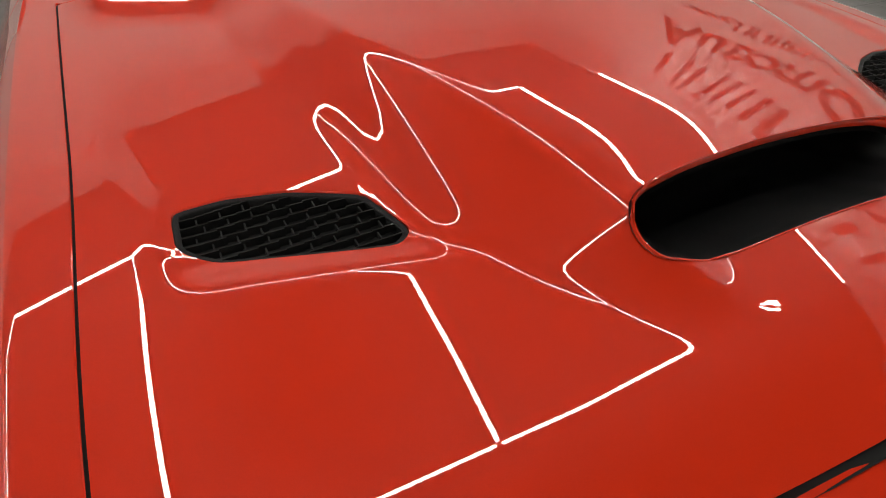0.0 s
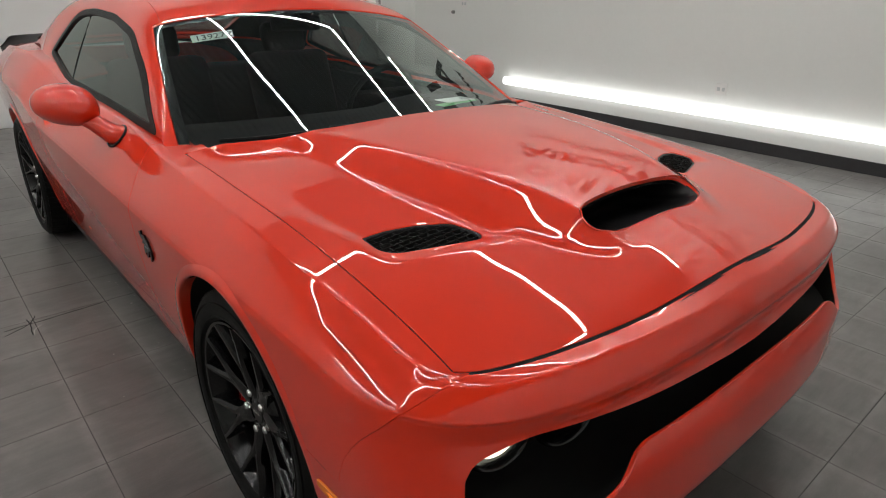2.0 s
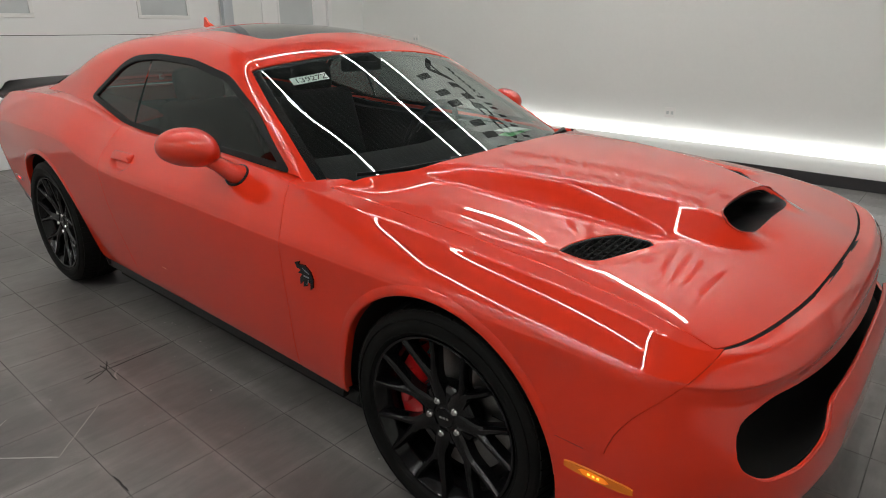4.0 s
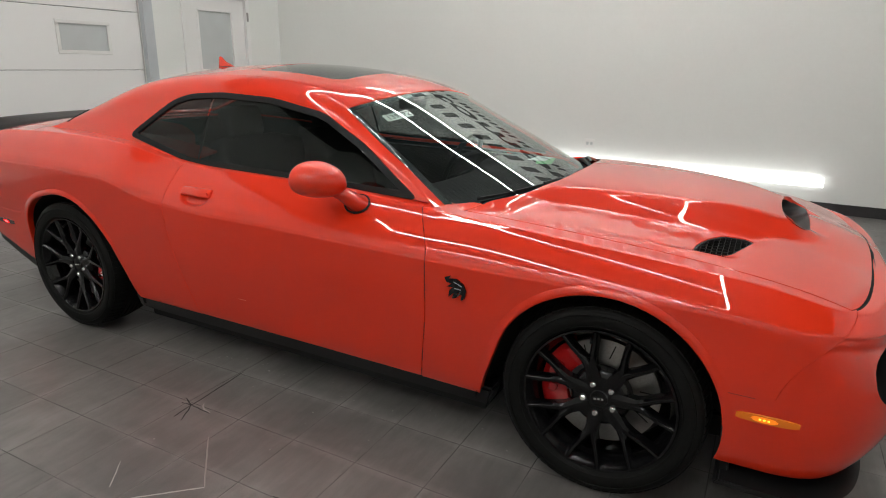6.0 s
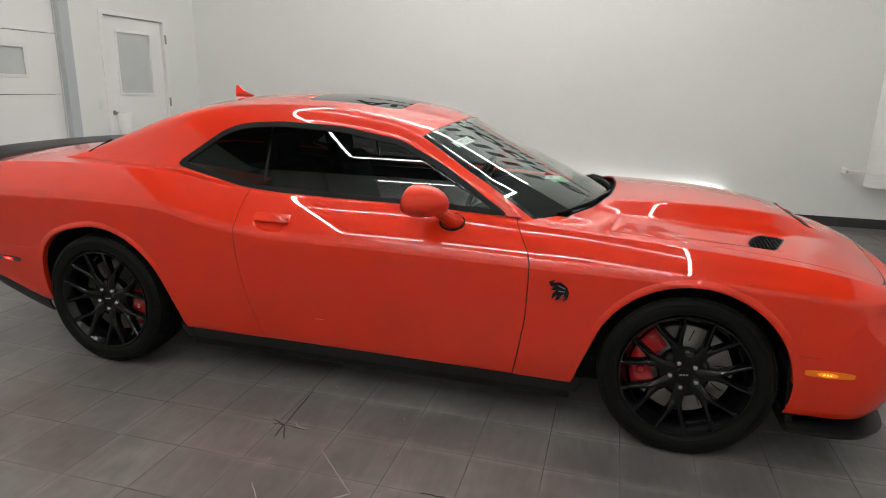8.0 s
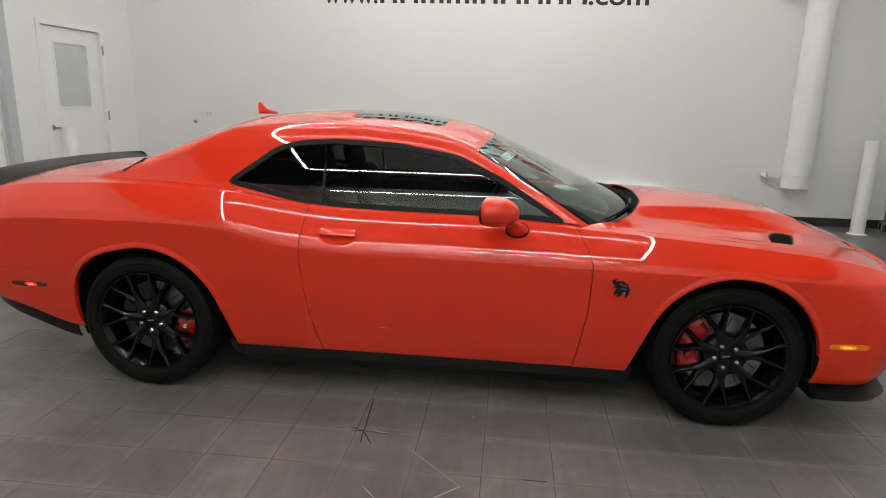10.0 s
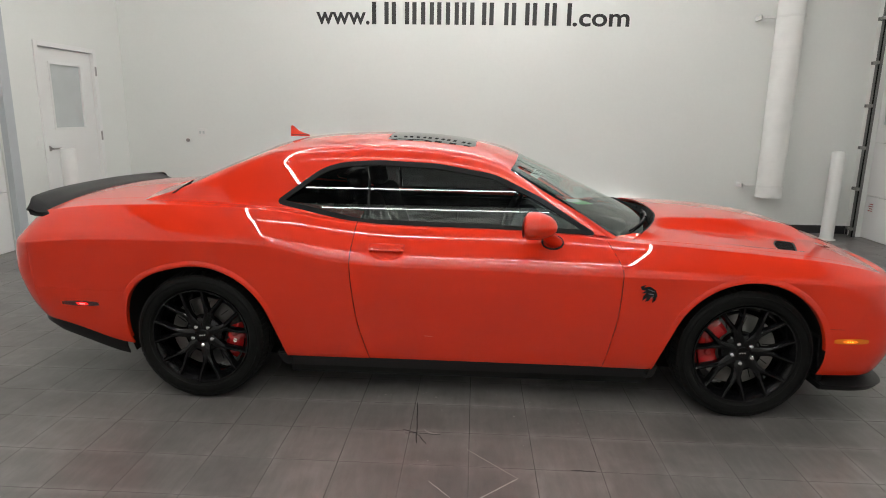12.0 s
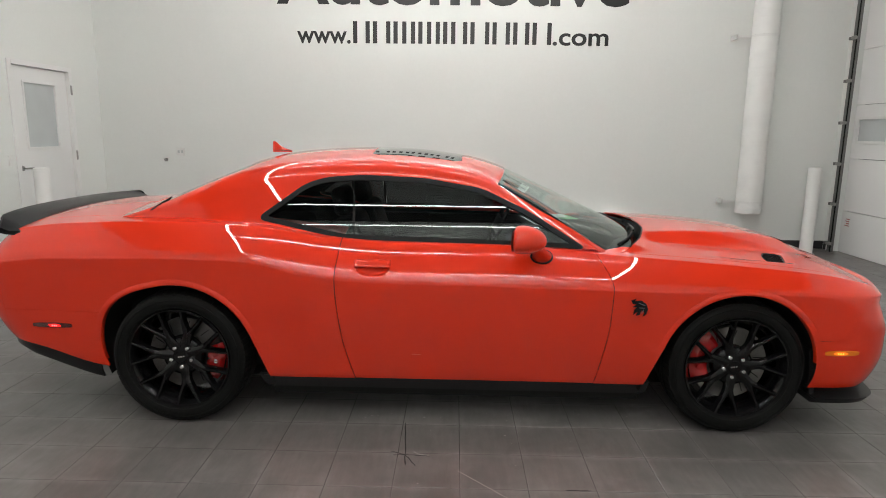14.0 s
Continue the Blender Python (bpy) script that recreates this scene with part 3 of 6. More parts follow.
HOLLOW = rounded([(-0.530, 0.905), (-0.345, 0.905), (-0.348, 0.868), (-0.392, 0.838), (-0.483, 0.838), (-0.527, 0.868)], 0.03, 5)


def press_hollow(s):
    """The hollow behind the door handle, pressed into the door."""
    f = poly_field(s.v[:, 0], s.v[:, 2], HOLLOW, 0.0)
    d = 0.017 * step(-0.003, 0.012, f)
    s.v = s.v - s.n * d[:, None]
    a, b, c = s.v[s.f[:, 0]], s.v[s.f[:, 1]], s.v[s.f[:, 2]]
    fn = np.cross(b - a, c - a)
    acc = np.zeros_like(s.v)
    for k in range(3):
        np.add.at(acc, s.f[:, k], fn)
    acc /= np.maximum(np.linalg.norm(acc, axis=1, keepdims=True), 1e-12)
    near = step(-0.020, -0.010, f)[:, None]
    s.n = s.n * (1 - near) + acc * np.sign((acc * s.n).sum(1, keepdims=True)) * near


def build_gap_shade(car, body):
    """Black strips behind the gaps between the panels, for the shade in them."""
    side = lambda s: np.minimum(np.abs(s.v[:, 1]) - 0.78, s.v[:, 2] - ZF[1](s.v[:, 0]) - 0.004)
    for sg in (-1, 1):
        half = body.cut(side_of(sg))
        for f in (lambda s: s.v[:, 0] - FENDER_DOOR(s.v[:, 2]), lambda s: s.v[:, 0] - DOOR_QUARTER(s.v[:, 2])):
            half.keep(lambda s: 0.007 - np.abs(f(s)), side).moved(-0.004).build("door_gap_shade", LINER, car, thick=0.0)
        half.keep(lambda s: 0.008 - np.abs(hood_inside(s)), lambda s: s.v[:, 0] - 0.8).moved(-0.004).build("bonnet_gap_shade", LINER, car, thick=0.0)
        half.keep(lambda s: 0.008 - np.abs(deck_field(s)), lambda s: s.v[:, 2] - 0.95).moved(-0.004).build("boot_lid_gap_shade", LINER, car, thick=0.0)
    ys = np.linspace(-0.80, 0.80, 121)
    rows = [[(x, y, float(top_height(x, y)) - 0.004) for x in HOOD_FRONT(y) + np.array([-0.006, -0.002, 0.003, 0.008])] for y in ys]
    Sheet.grid(np.array(rows), flip=True).build("bonnet_front_gap_shade", LINER, car, thick=0.0)


def build_car():
    car = empty("car", "glossy orange-red two-door coupe with black wheels, parked on grey tiles", "car")
    body = car_sections()
    flank = lambda s: np.where(s.v[:, 2] > 0.235, 1.0, -1.0)
    hood = body.keep(lambda s: hood_inside(s) - GAP, scoop_hole, vent_hole)
    bonnet = hood.build("bonnet", PAINT, car, "orange-red bonnet with a centre scoop and two vents")
    for sign, in ((-1,), (1,)):
        half = body.cut(side_of(sign))
        fender = half.keep(lambda s: -hood_inside(s) - GAP, lambda s: s.v[:, 0] - FENDER_DOOR(s.v[:, 2]) - GAP,
                           lambda s: NOSE_SEAM(s.v[:, 2]) - s.v[:, 0] - 0.0012, lambda s: np.maximum(s.v[:, 2] - 0.532 - 0.0014, 1.5 - s.v[:, 0]), arch(1, 0.402), lambda s: s.v[:, 2] - ZF[1](s.v[:, 0]),
                           lambda s: np.maximum(np.abs(s.v[:, 1]) - 0.74, HOODSIDE - np.abs(s.v[:, 1]) - 5))
        fender.build("front_wing", PAINT, car)
        half.keep(lambda s: 0.532 - s.v[:, 2], lambda s: s.v[:, 0] - 1.5, lambda s: 1.9515 - s.v[:, 0], arch(1, 0.402), lambda s: s.v[:, 2] - ZF[1](s.v[:, 0])).build("bumper_corner", PAINT, car, thick=0.0)
        door = half.keep(lambda s: FENDER_DOOR(s.v[:, 2]) - s.v[:, 0] - GAP, lambda s: s.v[:, 0] - DOOR_QUARTER(s.v[:, 2]) - GAP,
                         lambda s: s.v[:, 2] - ZF[1](s.v[:, 0]) - 0.003, lambda s: np.abs(s.v[:, 1]) - 0.770)
        press_hollow(door)
        door.build("door", PAINT, car)
        quarter = half.keep(lambda s: DOOR_QUARTER(s.v[:, 2]) - s.v[:, 0] - GAP, lambda s: s.v[:, 2] - ZF[1](s.v[:, 0]),
                            arch(-1, 0.402), lambda s: s.v[:, 0] + 2.43, lambda s: np.maximum(np.abs(s.v[:, 1]) - 0.60, -1.62 - s.v[:, 0]), lambda s: -deck_field(s) - GAP)
        low = lambda s: np.minimum(0.605 - s.v[:, 2], -1.72 - s.v[:, 0])
        quarter.cut(lambda s: -low(s) - 0.0015).build("rear_quarter", PAINT, car)
        quarter.cut(lambda s: low(s) - 0.0015).build("bumper_side", PAINT, car)
    body.keep(lambda s: deck_field(s) - GAP, lambda s: s.v[:, 0] + 2.45).build("boot_lid", PAINT, car)
    nose = car_end(True).keep(lambda s: np.maximum(s.v[:, 0] - NOSE_SEAM(s.v[:, 2]) - 0.0012, 0.532 - s.v[:, 2]), lambda s: s.v[:, 2] - ZF[1](s.v[:, 0]),
                              lambda s: -poly_field(np.abs(s.v[:, 1]), s.v[:, 2], NOSE_OPENING, 0.0),
                              arch(1, 0.402))
    nose.build("front_bumper", PAINT, car)
    nose.moved(-0.014).build("bumper_lining", LINER, car, thick=0.0)
    tail = car_end(False).keep(lambda s: -2.434 - s.v[:, 0], lambda s: s.v[:, 2] - ZF[1](s.v[:, 0]))
    tail.build("rear_bumper", PAINT, car)
    build_gap_shade(car, body)
    return car, body


car, body_sheet = build_car()

# ---- cabin: middle line of windscreen, roof and back window, swept across ----
SPINE = spline(np.linspace(0, 1, 13), [(1.250, .919), (1.00, 1.033), (.755, 1.1455), (.51, 1.2580), (.285, 1.3570), (.08, 1.4185), (-.26, 1.4625), (-.62, 1.467), (-.93, 1.448), (-1.18, 1.402), (-1.45, 1.298), (-1.74, 1.175), (-2.02, 1.085)])
SWEEP = spline(np.linspace(0, 1, 13), [.58, .49, .39, .29, .19, .11, .05, 0., -.03, -.08, -.14, -.20, -.24])
CROWN = spline(np.linspace(0, 1, 13), [.02, .05, .08, .12, .15, .18, .20, .20, .19, .155, .09, .045, .025])


def side_y(x, z):
    """Half width of the glasshouse at a height: side windows lean inwards evenly along the car."""
    d = np.maximum(z - 0.985, -0.06)
    return 0.806 - 0.376 * d - 0.30 * d * np.abs(d) - 0.06 * step(-1.15, -2.0, x)


def roof_edge(s):
    """Where roof and side meet, and the place there."""
    cx, cz = SPINE(s)
    sw, cr = float(SWEEP(s)), float(CROWN(s))
    y = 0.65
    for _ in range(30):
        y = 0.5 * y + 0.5 * float(side_y(cx - sw * y * y, cz - cr * y * y))
    return y


EDGE = spline(np.linspace(0, 1, 25), [roof_edge(s) for s in np.linspace(0, 1, 25)])
BELT_Y = knots("-2.3:.62 -1.9:.665 -1.5:.742 -1.1:.796 -.6:.803 .3:.806 1.2:.85")
BELT_Z = knots("-2.3:1.05 -1.9:1.083 -1.5:1.083 -1.1:1.055 -.75:1.008 -.4:.985 .6:.972 1.2:.95")


def cabin_sheet():
    ss = np.linspace(0, 1, 230)
    rows, extra = [], []
    for s in ss:
        cx, cz = SPINE(s)
        sw, cr, ye = float(SWEEP(s)), float(CROWN(s)), float(EDGE(s))
        top = lambda y: np.array([cx - sw * y * y, -y, cz - cr * y * y])
        e = top(ye)
        bz = min(float(BELT_Z(e[0])), e[2] - 0.004)
        h = e[2] - bz
        r = min(0.075, h * 0.45)
        pts = []
        for q in np.linspace(0, 1, 22):
            z = bz + (h - r) * q
            pts.append(np.array([e[0], -float(side_y(e[0], z)), z]))
        s0, s1 = pts[-1].copy(), top(ye - r)
        for q in np.linspace(0, 1, 9)[1:]:
            pts.append((1 - q) ** 2 * s0 + 2 * q * (1 - q) * e + q * q * s1)
        for y in np.linspace(ye - r, 0, 25)[1:]:
            pts.append(top(y))
        right = np.array(pts)
        full = np.concatenate([right, right[:-1][::-1] * np.array([1, -1, 1])])
        rows.append(full)
        extra.append(np.stack([np.full(len(full), s), np.abs(full[:, 1]) / ye, np.full(len(full), cx)], 1))
    return Sheet.grid(np.array(rows), flip=True, extra=np.array(extra))


def screen_field(s):
    """Positive inside the windscreen glass."""
    cx, t = s.e[:, 2], s.e[:, 1]
    y = np.abs(s.v[:, 1])
    return np.minimum.reduce([cx - 0.295, 1.243 - cx, (EDGE(s.e[:, 0]) - 0.036) - y, s.n[:, 2] - 0.2])


def back_field(s):
    cx, y = s.e[:, 2], np.abs(s.v[:, 1])
    return np.minimum.reduce([-1.235 - cx, cx + 1.84, 0.46 + 0.06 * (cx + 1.5) - y, s.n[:, 2] - 0.2])


def sunroof_field(s):
    return np.minimum(poly_field(s.v[:, 0], np.abs(s.v[:, 1]), [(-0.50, -1), (-0.50, .385), (-.46, .415), (-.02, .405), (.02, .36), (0.035, -1)], 0.0), s.n[:, 2] - 0.5)


def window_field(s, grow=0.0):
    side = np.minimum(np.abs(s.v[:, 1]) - 0.5, 0.72 - np.abs(s.n[:, 2]))
    return np.minimum(poly_field(s.v[:, 0], s.v[:, 2], DLO, grow), side)


def build_cabin(car):
    cab = cabin_sheet()
    shell = cab.keep(lambda s: -screen_field(s) - 0.003, lambda s: -back_field(s) - 0.003, lambda s: -sunroof_field(s) - 0.003,
                     lambda s: -window_field(s) - 0.001, lambda s: 1.243 - s.e[:, 2])
    seam = lambda s: np.minimum.reduce([EDGE(s.e[:, 0]) - 0.062 - np.abs(s.v[:, 1]), 0.30 - s.e[:, 2], s.e[:, 2] + 1.231])
    shell.cut(lambda s: seam(s) - 0.0012).build("roof", PAINT, car, "orange-red roof panel", thick=0.02)
    for sign in (-1, 1):
        shell.keep(lambda s: -seam(s) - 0.0012, side_of(sign), lambda s: np.abs(s.v[:, 1]) - 0.02).build("side_frame", PAINT, car, "orange-red roof pillars", thick=0.02)
    for sign in (-1, 1):
        shell.keep(lambda s: -seam(s) + 0.02, side_of(sign), lambda s: np.abs(s.v[:, 1]) - 0.02, lambda s: s.v[:, 2] - 0.99).moved(-0.0215).build("pillar_lining", CABIN, car, "black pillar lining", thick=0.0)
    cab.cut(screen_field).moved(-0.004).build("windscreen", CLEAR, car, "clear windscreen with reflections of lamp tubes", thick=0.0).visible_shadow = False
    # black border round the windscreen
    rim = cab.keep(screen_field, lambda s: 0.028 - screen_field(s)).moved(-0.0065)
    rim.build("windscreen_border", GLOSSBLACK, car, thick=0.0)
    cab.cut(back_field).moved(-0.004).build("back_window", TINT, car, "dark tinted back window", thick=0.0)
    cab.cut(sunroof_field).moved(-0.001).build("sunroof", ROOFGLASS, car, "black glass sunroof", thick=0.01)
    for sign in (-1, 1):
        half = cab.cut(side_of(sign))
        trim = half.keep(lambda s: window_field(s) - 0.001, lambda s: 0.025 - window_field(s)).moved(0.003)
        trim.build("window_trim", BLACK, car, "black window surround", thick=0.012)
        pane = half.cut(lambda s: window_field(s) - 0.020).moved(-0.006)
        post = lambda s: s.v[:, 0] + 0.560 + 0.06 * (s.v[:, 2] - 1.15)
        pane.cut(lambda s: post(s) - 0.006).build("door_window", TINT, car, "dark tinted side window", thick=0.0)
        pane.cut(lambda s: -post(s) - 0.006).build("quarter_window", TINT, car, "dark tinted side window", thick=0.0)
        half.keep(lambda s: window_field(s) - 0.02, lambda s: 0.007 - np.abs(post(s))).moved(-0.004).build("window_post", LINER, car, thick=0.006)
    return cab


cabin = build_cabin(car)

# ---- dark inner shell behind the gaps, wheel housings and sills ----


def flank_y(x, z):
    """Half width of the flank at a place and height."""
    h = flank_rows(x)
    return float(np.interp(z, h[:, 1], h[:, 0]))


def build_under(car):
    inner = body_sheet.keep(lambda s: s.v[:, 2] - ZF[1](s.v[:, 0]) - 0.02, arch(1, 0.405), arch(-1, 0.405),
                            lambda s: np.maximum(np.maximum(np.abs(s.v[:, 1]) - 0.74, s.v[:, 0] - 1.30), -1.70 - s.v[:, 0]),
                            scoop_hole, vent_hole, lambda s: 2.2 - s.v[:, 0]).moved(-0.022)
    inner.build("inner_shell", LINER, car, "black inner shell", thick=0.0)
    for name, k in (("front", 1), ("rear", -1)):
        for sg in (-1, 1):
            bm = bmesh.new()
            seg, r = 28, 0.415
            ts = np.linspace(-0.30, math.pi + 0.30, seg)
            rs = [r + float(flare(k, k * AX + r * math.cos(t), RW + r * math.sin(t))) for t in ts]
            edge_y = [min(flank_y(min(max(k * AX + r * math.cos(t), -2.1), 1.94), max(RW + r * math.sin(t), 0.28)) - 0.014, 0.94) for t in ts]
            a = [[bm.verts.new((k * AX + (rr + q - r) * math.cos(t), sg * (e if y is None else min(y, e - 0.02)), RW + (rr + q - r) * math.sin(t))) for t, e, q in zip(ts, edge_y, rs)]
                 for rr, y in ((r, None), (r + 0.01, 0.80), (r, 0.56), (0.05, 0.55))]
            for p, q in zip(a, a[1:]):
                for i in range(seg - 1):
                    bm.faces.new((p[i], p[i + 1], q[i + 1], q[i]))
            part("wheel_housing", bm, LINER, car, "black wheel housing", True)
    for sg in (-1, 1):
        bm = bmesh.new()
        prism(bm, [(-1.08, 0.262), (1.055, 0.258), (1.03, 0.180), (-1.03, 0.185)], sg * 0.76, sg * 0.852)
        bmesh.ops.bevel(bm, geom=bm.edges[:], offset=0.012, segments=3, affect="EDGES")
        part("side_skirt", bm, SATIN, car, "satin black side skirt", True)
    bm = bmesh.new()
    prism(bm, [(-1.95, 0.23), (2.15, 0.23), (2.05, 0.15), (1.0, 0.128), (-1.0, 0.128), (-1.85, 0.16)], -0.56, 0.56)
    for sg in (-1, 1):
        prism(bm, [(-1.02, 0.24), (1.02, 0.24), (1.0, 0.130), (-1.0, 0.130)], sg * 0.55, sg * 0.80)
    part("underbody", bm, LINER, car)


build_under(car)


def outline_arc(sign, r, a0, a1, n=40):
    return [(sign * AX + r * math.cos(t), RW + 0.005 + r * math.sin(t)) for t in np.linspace(a0, a1, n)]


def build_lips(car):
    """The rolled flare round each wheel opening."""
    for sign in (1, -1):
        for sg in (-1, 1):
            prof = ((0.432, 0.0003), (0.424, 0.0035), (0.414, 0.0065), (0.405, 0.0065), (0.4005, 0.003), (0.399, -0.004), (0.399, -0.03))
            rows = []
            for t in np.linspace(0.10 if sign > 0 else -0.10, math.pi + 0.215, 66):
                row = []
                fade = 0.12 + 0.88 * step(0.2, 0.95, t) * (1 - step(math.pi - 0.8, math.pi - 0.15, t))
                for r, o in prof:
                    o = o * fade if o > 0 else o
                    x, z = sign * (AX + r * math.cos(t)), RW + 0.005 + r * math.sin(t)
                    r += float(flare(sign, x, z))
                    x, z = sign * (AX + r * math.cos(t)), RW + 0.005 + r * math.sin(t)
                    row.append((x, sg * (flank_y(min(x, 1.95) if sign > 0 else max(x, -2.1), max(z, 0.27)) + o), z))
                rows.append(row)
            Sheet.grid(np.array(rows), flip=(sg * sign > 0)).build("arch_lip", PAINT, car, thick=0.0)


build_lips(car)

# ---- wheels ----


def build_wheel(car, sign, sg):
    """One wheel about the y axis, outer face at negative y, turned for the other side."""
    m = pose(sign * AX, 0, RW, 0, 0, 180 if sg > 0 else 0)
    w = empty("wheel")
    w.parent = car
    w.matrix_local = m
    tagged(w, "black multi-spoke wheel with low-profile tyre")
    half = 0.137
    yc = -0.805
    prof = [(0.268, yc - 0.112), (0.274, yc - 0.124), (0.288, yc - 0.133), (0.312, yc - half), (0.338, yc - 0.131), (0.349, yc - 0.120), (0.354, yc - 0.098),
            (0.3565, yc - 0.05), (0.357, yc), (0.3565, yc + 0.05), (0.354, yc + 0.095), (0.350, yc + 0.118), (0.312, yc + half), (0.268, yc + 0.12)]
    bm = bmesh.new()
    lathe(bm, prof, 96)
    tyre = part("tyre", bm, RUBBER, w, "black low-profile tyre", True, 50)
    # shoulder blocks cut by slots
    bm = bmesh.new()
    for k in range(72):
        a = 2 * math.pi * k / 72
        q = Matrix.Rotation(-a, 4, "Y")
        for sd in (-1, 1):
            v = box(bm, 0.335, 0.3632, -0.0135, 0.0135, -0.0128, 0.0128, 0, m=q)
            lo = q.inverted()
            for w_ in v:
                p = lo @ w_.co
                far = p.y < 0
                p.y = yc + sd * (0.120 if far else 0.052)
                if p.x > 0.35:
                    p.x = 0.3535 if far else 0.3632
                w_.co = q @ p
    for yy in (-0.03, 0.0, 0.03):
        lathe(bm, [(0.35, yc + yy - 0.011), (0.3648, yc + yy - 0.0105), (0.3648, yc + yy + 0.0105), (0.35, yc + yy + 0.011)], 72)
    part("tread", bm, RUBBER, w)
    # ribs on the sidewall
    bm = bmesh.new()
    lathe(bm, [(0.3225, yc - 0.1355), (0.3235, yc - 0.1385), (0.3250, yc - 0.1385), (0.3260, yc - 0.134)], 96)
    lathe(bm, [(0.281, yc - 0.1300), (0.282, yc - 0.1325), (0.284, yc - 0.1340), (0.286, yc - 0.132)], 96)
    part("sidewall_rib", bm, RUBBER, w, smooth=True)
    bm = bmesh.new()
    lathe(bm, [(0.270, yc - 0.110), (0.2725, yc - 0.122), (0.270, yc - 0.1275), (0.262, yc - 0.126), (0.256, yc - 0.114), (0.244, yc - 0.098), (0.236, yc - 0.075), (0.230, yc - 0.02), (0.235, yc + 0.06), (0.245, yc + 0.11), (0.262, yc + 0.12)], 96)
    part("rim", bm, WHEELBLACK, w, "satin black rim", True, 40)
    hub_y = -0.896
    for k in range(7):
        a0 = math.pi / 2 + 2 * math.pi * k / 7 + radians(18.7 if sign > 0 else -17.7) * (1 if sg < 0 else -1)
        bm = bmesh.new()
        for side in (-1, 1):
            path, rad = [], []
            for r, da, y, rr in ((0.045, 0, hub_y + 0.008, .038), (0.070, 0.2, hub_y + 0.003, .0330), (0.088, 0.5, hub_y + 0.001, .0325), (0.108, 1.1, hub_y - 0.001, .0270), (0.132, 2.7, hub_y - 0.004, .0205),
                                 (0.154, 5.3, hub_y - 0.008, .0178), (0.180, 8.4, hub_y - 0.012, .0152), (0.220, 11.4, hub_y - 0.018, .0148), (0.264, 12.9, hub_y - 0.026, .0136)):
                a = a0 + side * radians(da)
                path.append(Vector((r * math.cos(a), y, r * math.sin(a))))
                rad.append(rr)
            rings = []
            n = len(path)
            for i, p in enumerate(path):
                d = (path[min(i + 1, n - 1)] - path[max(i - 1, 0)]).normalized()
                sd = d.cross(Vector((0, 1, 0))).normalized()
                up = sd.cross(d).normalized()
                w_, h_ = rad[i], 0.016
                if up.y > 0:
                    up = -up
                sec = ((-1.0, -1.6), (-0.92, 0.25), (-0.35, 0.78), (0.35, 0.78), (0.92, 0.25), (1.0, -1.6))
                rings.append([bm.verts.new(p + sd * (u * w_ * 0.85) + up * (v * h_)) for u, v in sec])
            for p, q in zip(rings, rings[1:]):
                for i in range(6):
                    bm.faces.new((p[i], p[(i + 1) % 6], q[(i + 1) % 6], q[i]))
            bm.faces.new(rings[-1])
        part("spoke", bm, WHEELBLACK, w, smooth=True, angle=40)
    bm = bmesh.new()
    lathe(bm, [(0.001, hub_y - 0.004), (0.030, hub_y - 0.004), (0.033, hub_y - 0.001), (0.036, hub_y - 0.001), (0.080, hub_y + 0.000), (0.096, hub_y + 0.004), (0.105, hub_y + 0.014), (0.109, hub_y + 0.05)], 40)
    part("hub", bm, WHEELBLACK, w, smooth=True)
    bm = bmesh.new()
    for i, ww in enumerate((0.010, 0.009, 0.008)):
        box(bm, -0.019 + i * 0.0135, -0.019 + i * 0.0135 + ww, hub_y - 0.0062, hub_y - 0.004, -0.0035, 0.0035, m=Matrix.Rotation(radians(-8), 4, "Y"))
    part("emblem", bm, NUT, w, "small silver emblem of plain bars")
    for k in range(5):
        a = math.pi / 2 + 2 * math.pi * (k + 0.375) / 5 + (0.0 if sign > 0 else 0.15)
        q = Matrix.Translation((0.0572 * math.cos(a), 0, 0.0572 * math.sin(a)))
        bm = bmesh.new()
        lathe(bm, [(0.001, hub_y - 0.014), (0.008, hub_y - 0.0132), (0.0112, hub_y - 0.009), (0.0125, hub_y - 0.001), (0.0125, hub_y + 0.01)], 12, q)
        part("wheel_nut", bm, NUT, w, "chrome wheel nut")
    bm = bmesh.new()
    lathe(bm, [(0.08, -0.855), (0.085, -0.835), (0.10, -0.832), (0.198, -0.832), (0.198, -0.804), (0.10, -0.804)], 64)
    disc = part("brake_disc", bm, STEEL if sign > 0 else DULLSTEEL, w, "ventilated steel brake disc", True)
    for k in range(10):
        bm = bmesh.new()
        a = 2 * math.pi * k / 10
        box(bm, 0.125, 0.180, -0.8335, -0.8318, -0.002, 0.002, 0, m=Matrix.Rotation(a, 4, "Y") @ Matrix.Translation((0, 0, 0.03)))
        part("disc_slot", bm, LINER, w)
    bm = bmesh.new()
    lathe(bm, [(0.02, -0.862), (0.075, -0.862), (0.088, -0.85), (0.092, -0.83)], 40)
    part("disc_bell", bm, SATIN, w, smooth=True)
    # caliper behind the spokes, towards the car's middle
    c0 = radians(168) if sign > 0 else radians(-10)
    cal_w = radians(84 if sign > 0 else 58)
    if sg > 0:
        c0 = math.pi - c0
    bm = bmesh.new()
    n = 14
    secs = []
    for i in range(n + 1):
        a = c0 - cal_w / 2 + cal_w * i / n
        bulge = 0.006 * math.cos(4 * math.pi * i / n) + (0.0 if 0 < i < n else -0.01)
        ro, ri = 0.222, 0.128 + (0.03 if i == n // 2 else 0.0)
        ring = [(ri, -0.835), (ri, -0.862 - bulge), (0.15, -0.874 - bulge), (0.20, -0.874 - bulge), (ro, -0.860), (ro, -0.79)]
        secs.append([bm.verts.new((r * math.cos(a), y, r * math.sin(a))) for r, y in ring])
